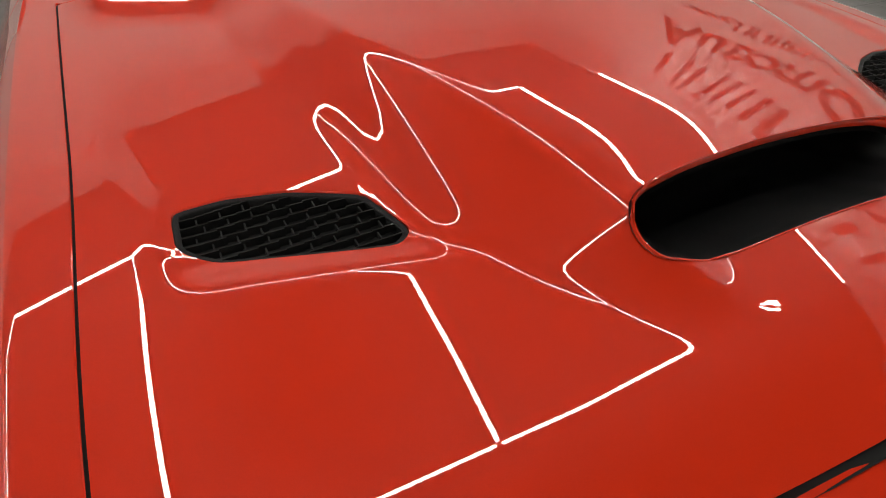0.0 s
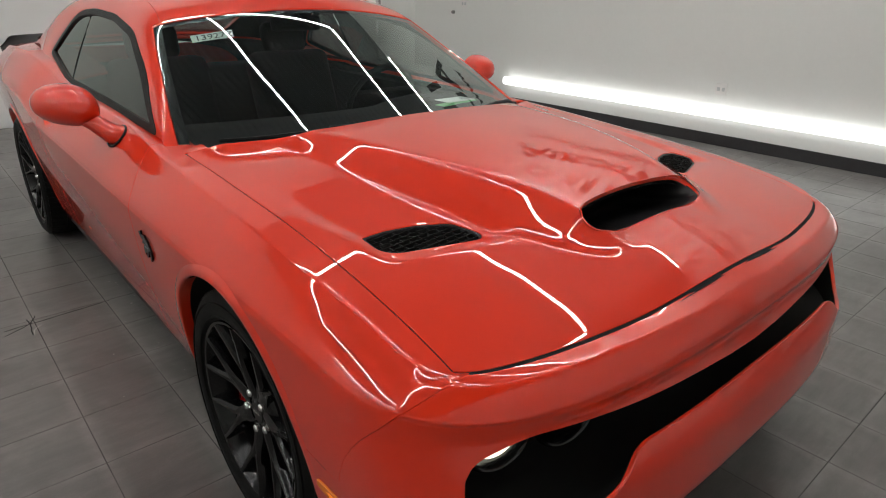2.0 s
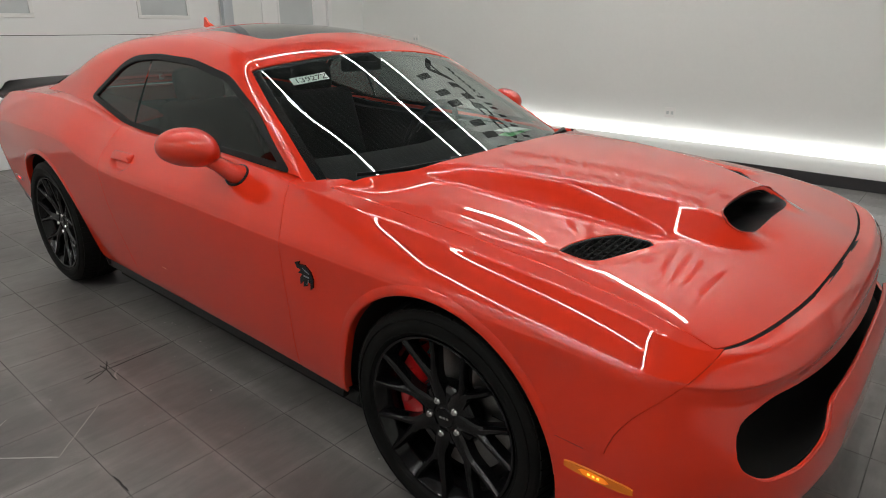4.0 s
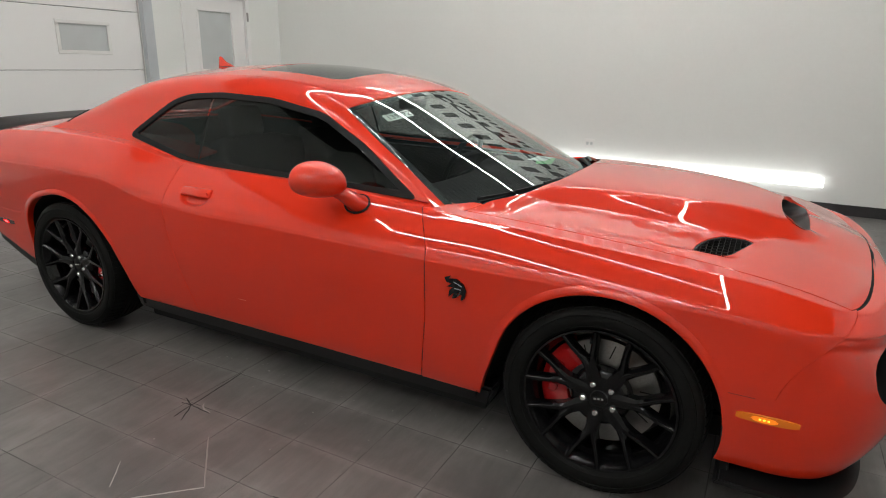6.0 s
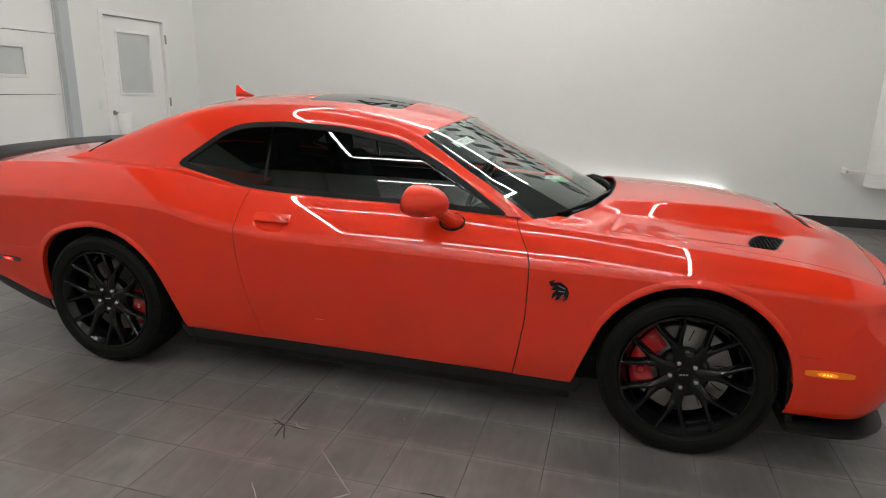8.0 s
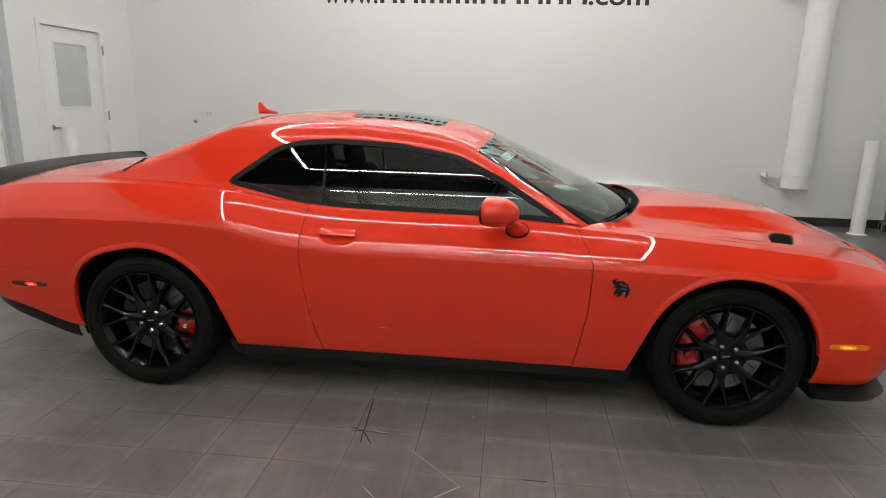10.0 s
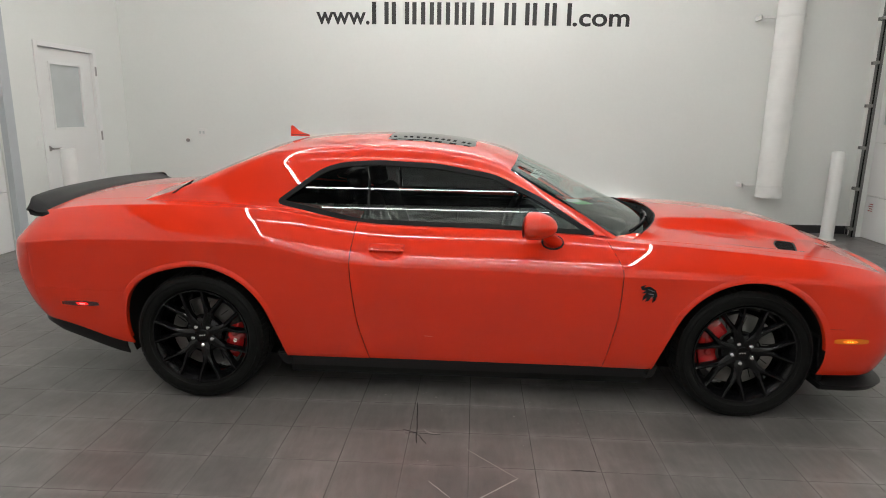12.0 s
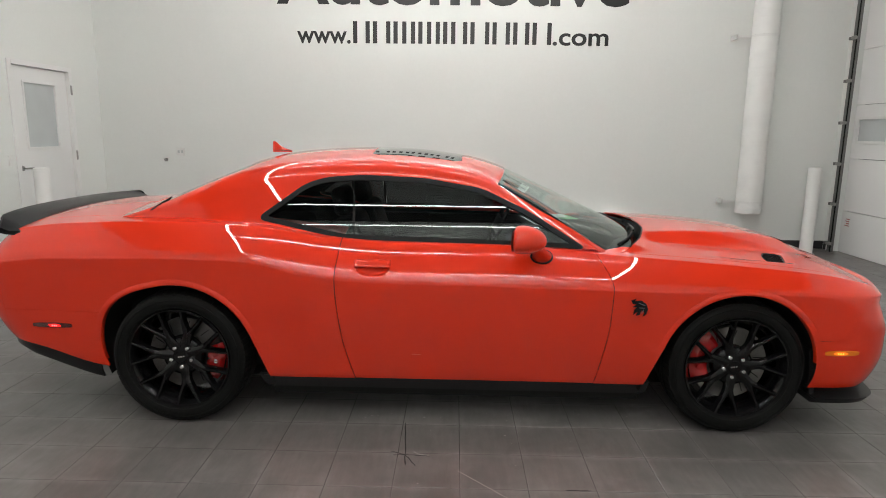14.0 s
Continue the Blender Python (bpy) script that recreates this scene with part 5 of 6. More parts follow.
def build_inside(car):
    bm = bmesh.new()
    sec = [(0.98, 0.955), (0.80, 0.975), (0.60, 0.965), (0.48, 0.93), (0.42, 0.85), (0.45, 0.60), (0.60, 0.40)]
    rings = [[bm.verts.new((x - 0.35 * y * y, y, z - 0.03 * y * y + (0.03 * math.exp(-((y - 0.37) / 0.16) ** 2) if i in (2, 3) else 0))) for i, (x, z) in enumerate(sec)] for y in np.linspace(-0.74, 0.74, 41)]
    for a, b in zip(rings, rings[1:]):
        for i in range(len(sec) - 1):
            bm.faces.new((a[i], a[i + 1], b[i + 1], b[i]))
    part("dashboard", bm, CABIN, car, "black padded dashboard", True)
    bm = bmesh.new()
    box(bm, -1.35, 0.95, -0.74, 0.74, 0.26, 0.30, 0.02)
    part("cabin_floor", bm, CABIN, car, "black carpet")
    for sg in (-1, 1):
        bm = bmesh.new()
        prism(bm, [(-1.25, 0.28), (0.75, 0.28), (0.70, 0.95), (-0.6, 0.96), (-1.2, 1.02)], sg * 0.70, sg * 0.755)
        part("door_lining", bm, CABIN, car, "black door lining")
        seat = empty("seat")
        seat.parent = car
        tagged(seat, "black bucket seat")
        y = sg * 0.37
        bm = bmesh.new()
        box(bm, -0.50, 0.06, y - 0.25, y + 0.25, 0.42, 0.60, 0.06, 3)
        part("cushion", bm, CABIN, seat, smooth=True)
        bm = bmesh.new()
        box(bm, -0.09, 0.07, y - 0.25, y + 0.25, 0.0, 0.60, 0.06, 3, m=Matrix.Translation((-0.46, 0, 0.52)) @ Matrix.Rotation(radians(-18), 4, "Y"))
        part("backrest", bm, CABIN, seat, smooth=True)
        bm = bmesh.new()
        box(bm, -0.05, 0.05, y - 0.13, y + 0.13, 0.0, 0.17, 0.04, 3, m=Matrix.Translation((-0.66, 0, 1.08)) @ Matrix.Rotation(radians(-12), 4, "Y"))
        part("headrest", bm, CABIN, seat, smooth=True)
        bm = bmesh.new()
        box(bm, -0.50, 0.00, y - 0.24, y + 0.24, 0.30, 0.44, 0.03)
        part("seat_base", bm, CABIN, seat)
    bm = bmesh.new()
    box(bm, -1.35, -1.05, -0.62, 0.62, 0.40, 0.98, 0.07, 3)
    part("rear_bench", bm, CABIN, car, "black rear bench", True)
    sw = empty("steering_wheel")
    sw.parent = car
    m = Matrix.Translation((0.30, 0.37, 0.93)) @ Matrix.Rotation(radians(-66), 4, "Y")
    bm = bmesh.new()
    ring = [m @ Vector((0.18 * math.cos(t), 0.18 * math.sin(t), 0)) for t in np.linspace(0, 2 * math.pi, 33)]
    tube(bm, ring, 0.016, 8)
    part("ring", bm, CABIN, sw, smooth=True)
    bm = bmesh.new()
    box(bm, -0.06, 0.06, -0.17, 0.17, -0.02, 0.02, 0.015, m=m)
    part("spoke", bm, CABIN, sw, smooth=True)
    # inner mirror on the windscreen
    im = empty("inner_mirror")
    im.parent = car
    bm = bmesh.new()
    box(bm, 0.16, 0.20, -0.12, 0.12, 1.255, 1.32, 0.016, 3)
    part("housing", bm, CABIN, im, smooth=True)
    bm = bmesh.new()
    box(bm, 0.19, 0.27, -0.035, 0.035, 1.30, 1.35, 0.015, 2)
    part("stem", bm, CABIN, im, smooth=True)
    # headlining
    cab = cabin.keep(lambda s: s.n[:, 2] - 0.55, lambda s: 0.292 - s.e[:, 2], lambda s: s.e[:, 2] + 1.24, lambda s: -sunroof_field(s) + 0.4).moved(-0.0225)
    cab.build("headlining", CABIN, car, thick=0.0)


build_inside(car)


def lettering(text, size, mat, m, name, bold=0.0, depth=0.002, parent=None):
    """Built-in letters as a mesh, lower left corner at the origin of m, facing its z."""
    c = bpy.data.curves.new(name, "FONT")
    c.body, c.size, c.offset, c.extrude = text, size, bold * size, depth / 2
    c.resolution_u = 4
    ob = bpy.data.objects.new(name, c)
    me = bpy.data.meshes.new_from_object(ob)
    bpy.data.objects.remove(ob)
    bpy.data.curves.remove(c)
    me.name = name
    me.materials.clear()
    me.materials.append(mat)
    me.transform(m)
    out = new(name, me)
    if parent:
        out.parent = parent
    return out


def glass_frame(y, s):
    """A pose on the inside of the windscreen: x to the viewer's right, y up the glass."""
    def at(yy, ss):
        cx, cz = SPINE(ss)
        return Vector((cx - float(SWEEP(ss)) * yy * yy, yy, cz - float(CROWN(ss)) * yy * yy))
    o = at(y, s)
    ex = (at(y + 0.02, s) - at(y - 0.02, s)).normalized()
    up = (at(y, s + 0.02) - at(y, s - 0.02)).normalized()
    n = ex.cross(up).normalized()
    up = n.cross(ex).normalized()
    o = o - n * 0.0075
    return Matrix(((ex.x, up.x, n.x, o.x), (ex.y, up.y, n.y, o.y), (ex.z, up.z, n.z, o.z), (0, 0, 0, 1)))


def build_papers():
    tag = empty("stock_tag", "pale green paper tag with a handwritten number behind the windscreen", "tag")
    m = glass_frame(-0.545, 0.268)
    bm = bmesh.new()
    box(bm, 0, 0.155, 0, 0.048, -0.002, -0.001, m=m)
    part("paper", bm, PAPER, tag)
    lettering("13927Z", 0.046, SIGN, m @ Matrix.Translation((0.012, 0.008, -0.0006)), "number", 0.0, 0.0008, tag)
    sheet = empty("green_sheet", "bright green paper sheet lying on the dashboard", "paper")
    bm = bmesh.new()
    vs = [bm.verts.new(p) for p in ((0.76, 0.33, 0.972), (0.86, 0.30, 0.982), (0.80, 0.56, 0.978), (0.68, 0.58, 0.968))]
    f = bm.faces.new(vs)
    bmesh.ops.extrude_face_region(bm, geom=[f])
    part("page", bm, GREEN, sheet)
    bm = bmesh.new()
    box(bm, 0.70, 0.79, 0.38, 0.54, 0.981, 0.983, 0, m=Matrix.Identity(4))
    part("pale_page", bm, PAPER, sheet)


build_papers()

# ---- the room ----
FAR, REAR, FRONT, NEAR, HIGH = 4.85, -5.06, 5.30, -6.2, 5.6


def structure(name, boxes, mat, label, category, bevel=0.0):
    bm = bmesh.new()
    for b in boxes:
        box(bm, *b, bevel=bevel)
    return tagged(part(name, bm, mat), label, category, kind="structure")


structure("wall_far", [(REAR - 0.2, FRONT + 0.2, FAR, FAR + 0.2, 0, HIGH)], WALLPAINT, "plain white painted wall with black lettering", "wall")
structure("wall_near", [(REAR - 0.2, FRONT + 0.2, NEAR - 0.2, NEAR, 0, HIGH)], WALLPAINT, "plain white painted wall", "wall")
# rear wall with openings for a roller door and a door
DY0, DY1, DZ = 3.10, 4.17, 2.29
GY0, GY1, GZ = -1.20, 2.48, 4.0
structure("wall_rear", [(REAR - 0.2, REAR, DY1, FAR, 0, HIGH), (REAR - 0.2, REAR, DY0, DY1, DZ, HIGH), (REAR - 0.2, REAR, GY1, DY0, 0, HIGH),
                        (REAR - 0.2, REAR, GY0, GY1, GZ, HIGH), (REAR - 0.2, REAR, NEAR, GY0, 0, HIGH)], WALLPAINT, "white painted wall with a door", "wall")
FY0, FY1, FZ = 0.6, 4.64, 4.15
structure("wall_front", [(FRONT, FRONT + 0.2, FY1, FAR, 0, HIGH), (FRONT, FRONT + 0.2, FY0, FY1, FZ, HIGH), (FRONT, FRONT + 0.2, NEAR, FY0, 0, HIGH)],
          WALLPAINT, "white painted wall with a roller door", "wall")
structure("baseboard", [(REAR + 0.013, FRONT - 0.013, FAR - 0.012, FAR, 0, 0.115)], BASEBOARD, "black rubber baseboard", "baseboard", 0.003)
structure("baseboard_front", [(FRONT - 0.012, FRONT, FY1 + 0.14, FAR - 0.014, 0, 0.115)], BASEBOARD, "black rubber baseboard", "baseboard", 0.003)
structure("baseboard_rear", [(REAR, REAR + 0.012, DY1 + 0.08, FAR - 0.014, 0, 0.10), (REAR, REAR + 0.012, GY1 + 0.14, DY0 - 0.08, 0, 0.10)], PLATE, "white baseboard", "baseboard", 0.003)

# ceiling: ribbed metal deck
bm = bmesh.new()
ys = []
y = NEAR - 0.2
while y < FAR + 0.2:
    ys += [(y, 0), (y + 0.06, 0), (y + 0.085, 0.05), (y + 0.135, 0.05)]
    y += 0.16
va = [bm.verts.new((REAR - 0.2, yy, HIGH + zz)) for yy, zz in ys]
vb = [bm.verts.new((FRONT + 0.2, yy, HIGH + zz)) for yy, zz in ys]
for i in range(len(ys) - 1):
    bm.faces.new((va[i], va[i + 1], vb[i + 1], vb[i]))
box(bm, REAR - 0.2, FRONT + 0.2, NEAR - 0.2, FAR + 0.2, HIGH + 0.052, HIGH + 0.12)
tagged(part("ceiling", bm, DECK), "dark grey ribbed metal deck ceiling", "ceiling", kind="structure")


def build_door():
    d = empty("door_1", "white painted door with a frosted window, closed", "door", kind="structure")
    x = REAR - 0.035
    bm = bmesh.new()
    w0, w1, z0, z1 = 3.345, 3.925, 1.345, 2.095
    for a in ((DY0 + 0.012, w0, 0.012, DZ - 0.012), (w1, DY1 - 0.012, 0.012, DZ - 0.012), (w0, w1, 0.012, z0), (w0, w1, z1, DZ - 0.012)):
        box(bm, x - 0.045, x, *a)
    part("leaf", bm, DOORPAINT, d)
    bm = bmesh.new()
    box(bm, x - 0.03, x - 0.02, w0, w1, z0, z1)
    part("pane", bm, FROST, d, "frosted window pane")
    for i, a in enumerate(((w0 - 0.03, w1 + 0.03, z1, z1 + 0.03), (w0 - 0.03, w1 + 0.03, z0 - 0.03, z0), (w0 - 0.03, w0, z0, z1), (w1, w1 + 0.03, z0, z1))):
        bm = bmesh.new()
        box(bm, x, x + 0.010, *a, bevel=0.004)
        part("window_bead", bm, DOORPAINT, d)
    for a in ((DY0 - 0.06, DY0 + 0.008, 0, DZ + 0.05), (DY1 - 0.008, DY1 + 0.06, 0, DZ + 0.05), (DY0 + 0.008, DY1 - 0.008, DZ - 0.006, DZ + 0.05)):
        bm = bmesh.new()
        box(bm, REAR - 0.12, REAR + 0.014, *a, bevel=0.004)
        part("door_frame", bm, DOORPAINT, d)
    for z in (2.06, 1.225, 0.33):
        bm = bmesh.new()
        tube(bm, [(REAR + 0.016, DY1 + 0.012, z - 0.06), (REAR + 0.016, DY1 + 0.012, z + 0.06)], 0.010, 8)
        box(bm, REAR + 0.0145, REAR + 0.018, DY1 + 0.012, DY1 + 0.038, z - 0.058, z + 0.058)
        part("hinge", bm, STEEL, d, "steel hinge")
    h = empty("lever_handle")
    h.parent = d
    bm = bmesh.new()
    lathe(bm, [(0.001, 0.014), (0.028, 0.012), (0.032, 0.0)], 20, pose(x, DY0 + 0.085, 1.10, 0, 0, -90))
    part("rose", bm, STEEL, h, smooth=True)
    bm = bmesh.new()
    tube(bm, [(x, DY0 + 0.085, 1.10), (x + 0.055, DY0 + 0.085, 1.10), (x + 0.06, DY0 + 0.10, 1.10), (x + 0.058, DY0 + 0.21, 1.098)], 0.011, 10)
    part("lever", bm, STEEL, h, smooth=True)
    bm = bmesh.new()
    box(bm, x - 0.20, x - 0.19, DY0 - 0.1, DY1 + 0.1, 0, DZ + 0.1)
    part("dark_backing", bm, DOORPAINT, d)


build_door()


def sectional_door(name, x, inward, y0, y1, z1, label, pane_rows, first=None):
    """A white sectional roller door: ribbed panels with a row of small windows, in side tracks."""
    d = empty(name, label, "roller door", kind="structure")
    n = 6
    first = first or z1 / n
    h = (z1 - first) / (n - 1)
    for k in range(n):
        za, zb = (0.0 if k == 0 else first + (k - 1) * h) + 0.003, first + k * h - 0.003
        if k in pane_rows:
            ww, wh, zc = 0.58, 0.30, (za + zb) / 2 + 0.02
            cuts = [c for c in pane_rows[k]]
            edges = [y0] + [e for c in cuts for e in (c, c + ww)] + [y1]
            bm = bmesh.new()
            for a, b in zip(edges[0::2], edges[1::2]):
                box(bm, x - 0.02, x + 0.02, a, b, za, zb)
            for c in cuts:
                box(bm, x - 0.02, x + 0.02, c, c + ww, za, zc - wh / 2)
                box(bm, x - 0.02, x + 0.02, c, c + ww, zc + wh / 2, zb)
            p = part("door_panel", bm, DOORPAINT, d)
            for c in cuts:
                bm = bmesh.new()
                box(bm, x - 0.006, x + 0.006, c, c + ww, zc - wh / 2, zc + wh / 2)
                part("pane", bm, FROST, p, "small frosted pane")
                for a in ((c - 0.03, c + ww + 0.03, zc + wh / 2 - 0.01, zc + wh / 2 + 0.03), (c - 0.03, c + ww + 0.03, zc - wh / 2 - 0.03, zc - wh / 2 + 0.01),
                          (c - 0.03, c + 0.01, zc - wh / 2 + 0.01, zc + wh / 2 - 0.01), (c + ww - 0.01, c + ww + 0.03, zc - wh / 2 + 0.01, zc + wh / 2 - 0.01)):
                    bm = bmesh.new()
                    box(bm, x + inward * 0.021 - 0.007, x + inward * 0.021 + 0.007, *a, bevel=0.004)
                    part("pane_frame", bm, PLATE, p)
        else:
            bm = bmesh.new()
            box(bm, x - 0.02, x + 0.02, y0, y1, za, zb, 0.006)
            part("door_panel", bm, DOORPAINT, d)
    return d


sectional_door("door_2", REAR - 0.10, 1, GY0 + 0.01, GY1 - 0.01, GZ, "white sectional roller door with small panes", {2: (-0.25, 1.46)})
sectional_door("door_3", FRONT + 0.10, -1, FY0 + 0.01, FY1 - 0.01, FZ, "white sectional roller door with small panes", {2: (0.95, 1.95, 2.95, 3.95)}, 0.58)
structure("trim", [(REAR - 0.06, REAR + 0.012, GY1 - 0.005, GY1 + 0.13, 0, GZ + 0.1)], TRIMGREY, "blue-grey door jamb trim", "trim", 0.004)
structure("trim_front", [(FRONT - 0.02, FRONT + 0.06, FY1 + 0.03, FY1 + 0.12, 0, FZ + 0.1)], PLATE, "white door jamb trim", "trim", 0.004)


def build_track():
    t = empty("door_track", "dark galvanised roller door track fixed beside the door", "track")
    y = FY1 + 0.0
    bm = bmesh.new()
    for a in ((FRONT - 0.055, FRONT - 0.045, y - 0.03, y + 0.03), (FRONT - 0.055, FRONT + 0.0, y + 0.024, y + 0.030), (FRONT - 0.055, FRONT + 0.0, y - 0.030, y - 0.024)):
        box(bm, *a, 0, FZ)
    part("rail", bm, DARKSTEEL, t)
    bm = bmesh.new()
    box(bm, FRONT - 0.065, FRONT - 0.052, y - 0.055, y - 0.045, 0, FZ)
    part("seal", bm, RUBBER, t)
    for k in range(7):
        z = 0.12 + k * 0.55
        b = empty("bracket")
        b.parent = t
        bm = bmesh.new()
        box(bm, FRONT - 0.10, FRONT - 0.05, y - 0.075, y + 0.055, z - 0.02, z + 0.02, 0.004)
        part("plate", bm, DARKSTEEL, b)
        bm = bmesh.new()
        tube(bm, [(FRONT - 0.10, y - 0.10, z), (FRONT - 0.10, y - 0.03, z)], 0.022, 10)
        part("roller", bm, STEEL, b, smooth=True)


DARKSTEEL = material("dull_steel", (0.20, 0.20, 0.195), rough=0.5, metal=0.6, grain=0.2, grain_scale=60)
build_track()


def bollard(x, y, h):
    b = empty("bollard", "white painted round steel bollard standing on the floor", "bollard", "bollards")
    bm = bmesh.new()
    r = 0.082
    lathe(bm, [(r, 0.0), (r, h - 0.03), (r * 0.96, h - 0.012), (r * 0.8, h - 0.002), (0.001, h)], 32, Matrix.Translation((x, y, 0)) @ Matrix.Rotation(radians(90), 4, "X"))
    part("post", bm, PVC, b, smooth=True)
    bm = bmesh.new()
    lathe(bm, [(r + 0.03, 0.0), (r + 0.028, 0.006), (r, 0.012)], 32, Matrix.Translation((x, y, 0)) @ Matrix.Rotation(radians(90), 4, "X"))
    part("collar", bm, PVC, b, smooth=True)


bollard(4.80, 4.40, 1.18)
bollard(-4.72, 2.95, 1.13)


def build_pipe():
    p = empty("wall_pipe", "thick white jacketed pipe strapped to the wall", "pipe")
    x, y, r = 4.06, FAR - 0.23, 0.165
    bm = bmesh.new()
    rnd = random.Random(8)
    zs, rs = [0.53], [r]
    while zs[-1] < HIGH - 0.03:
        zs.append(zs[-1] + rnd.uniform(0.006, 0.022))
        lap = any(abs(zs[-1] - q) < 0.012 for q in (0.60, 1.62, 2.62, 3.62))
        rs.append(r + rnd.uniform(-0.0012, 0.0010) + (0.003 if lap else 0.0))
    lathe(bm, [(0.001, -zs[0])] + [(q, -z) for q, z in zip(rs, zs)], 40, Matrix.Translation((x, y, 0)) @ Matrix.Rotation(radians(-90), 4, "X") @ Matrix.Scale(1, 4))
    part("jacket", bm, PVC, p, smooth=True)
    for z in (0.68, 2.88):
        bm = bmesh.new()
        lathe(bm, [(r + 0.003, -z - 0.015), (r + 0.006, -z - 0.012), (r + 0.006, -z + 0.012), (r + 0.003, -z + 0.015)], 40, Matrix.Translation((x, y, 0)) @ Matrix.Rotation(radians(-90), 4, "X"))
        part("strap", bm, PLATE, p, smooth=True)
        bm = bmesh.new()
        box(bm, x - r - 0.19, x - r + 0.02, y + 0.03, y + 0.055, z - 0.018, z + 0.018, 0.003)
        box(bm, x - r - 0.19, x - r - 0.165, y + 0.03, FAR, z - 0.03, z + 0.03, 0.003)
        part("bracket", bm, PLATE, p)


build_pipe()


def wall_box(x, z, name="wall_outlet", label="white socket plate on the wall"):
    o = empty(name, label, "socket", "wall sockets")
    bm = bmesh.new()
    box(bm, x - 0.06, x + 0.06, FAR - 0.010, FAR, z - 0.055, z + 0.055, 0.006)
    part("plate", bm, PLATE, o, smooth=True)
    for dx in (-0.025, 0.025):
        bm = bmesh.new()
        box(bm, x + dx - 0.014, x + dx + 0.014, FAR - 0.012, FAR - 0.009, z - 0.018, z + 0.018, 0.003)
        part("socket", bm, FROST, o)


wall_box(-3.948, 1.265)
wall_box(-0.118, 0.56)
k = empty("wall_stud", "small dark round metal knob on the wall", "knob")
bm = bmesh.new()
lathe(bm, [(0.001, -0.04), (0.019, -0.038), (0.025, -0.024), (0.019, -0.010), (0.024, 0.0)], 20, Matrix.Translation((-4.16, FAR, 1.15)))
part("knob", bm, STEEL, k, smooth=True)
sw = empty("light_switch", "white switch plate beside the door", "switch")
bm = bmesh.new()
box(bm, REAR, REAR + 0.009, 2.92, 3.0, 1.14, 1.26, 0.004)
part("plate", bm, PLATE, sw)
bm = bmesh.new()
box(bm, REAR + 0.008, REAR + 0.014, 2.945, 2.975, 1.175, 1.225, 0.003)
part("rocker", bm, PLATE, sw)

# ---- sign on the far wall: black vinyl; names of firms are plain bars ----


def wall_sign():
    s = empty("wall_sign", "large black vinyl lettering and bars on the white wall", "sign")
    turn = Matrix.Rotation(radians(90), 4, "X")

    def put(text, x, z, size, bold, width=None):
        ob = lettering(text, size, SIGN, Matrix.Identity(4), "lettering", bold, 0.003, s)
        xs = [v.co.x for v in ob.data.vertices]
        k = 1.0 if width is None else width / (max(xs) - min(xs))
        ob.data.transform(Matrix.Translation((x - min(xs) * k, FAR - 0.003, z)) @ turn @ Matrix.Diagonal((k, 1, 1, 1)))

    def bars(x, z, h, widths, gap):
        """Upright bars in place of a firm's name."""
        for w, strokes in widths:
            t = h * 0.20
            for i in range(strokes):
                xa = x if strokes == 1 else x + (w - t) * i / (strokes - 1)
                bm = bmesh.new()
                box(bm, xa, xa + t, FAR - 0.004, FAR, z, z + h, 0)
                part("bar", bm, SIGN, s)
            x += w + gap
    put("www.", -2.225, 2.775, 0.33, 0.018, 0.74)
    put(".com", 1.29, 2.775, 0.33, 0.018, 0.76)
    put("Automotive", -2.49, 3.30, 0.86, 0.022, 4.80)
    one = [(0.24, 2), (0.25, 2), (0.31, 3), (0.31, 3), (0.07, 1), (0.23, 2), (0.27, 2), (0.25, 2), (0.23, 2), (0.27, 2)]
    k_ = 2.72 / (sum(w for w, q in one) + 9 * 0.045)
    bars(-1.45, 2.775, 0.29, [(w * k_, q) for w, q in one], 0.045 * k_)
    two = [(0.56, 2), (0.60, 2), (0.76, 3), (0.76, 3), (0.16, 1), (0.58, 2)]
    bars(-2.05, 4.14, 0.66, two, 0.13)


wall_sign()

# ---- tiled floor ----
TS, TX, TY = 0.305, 0.025, -1.205


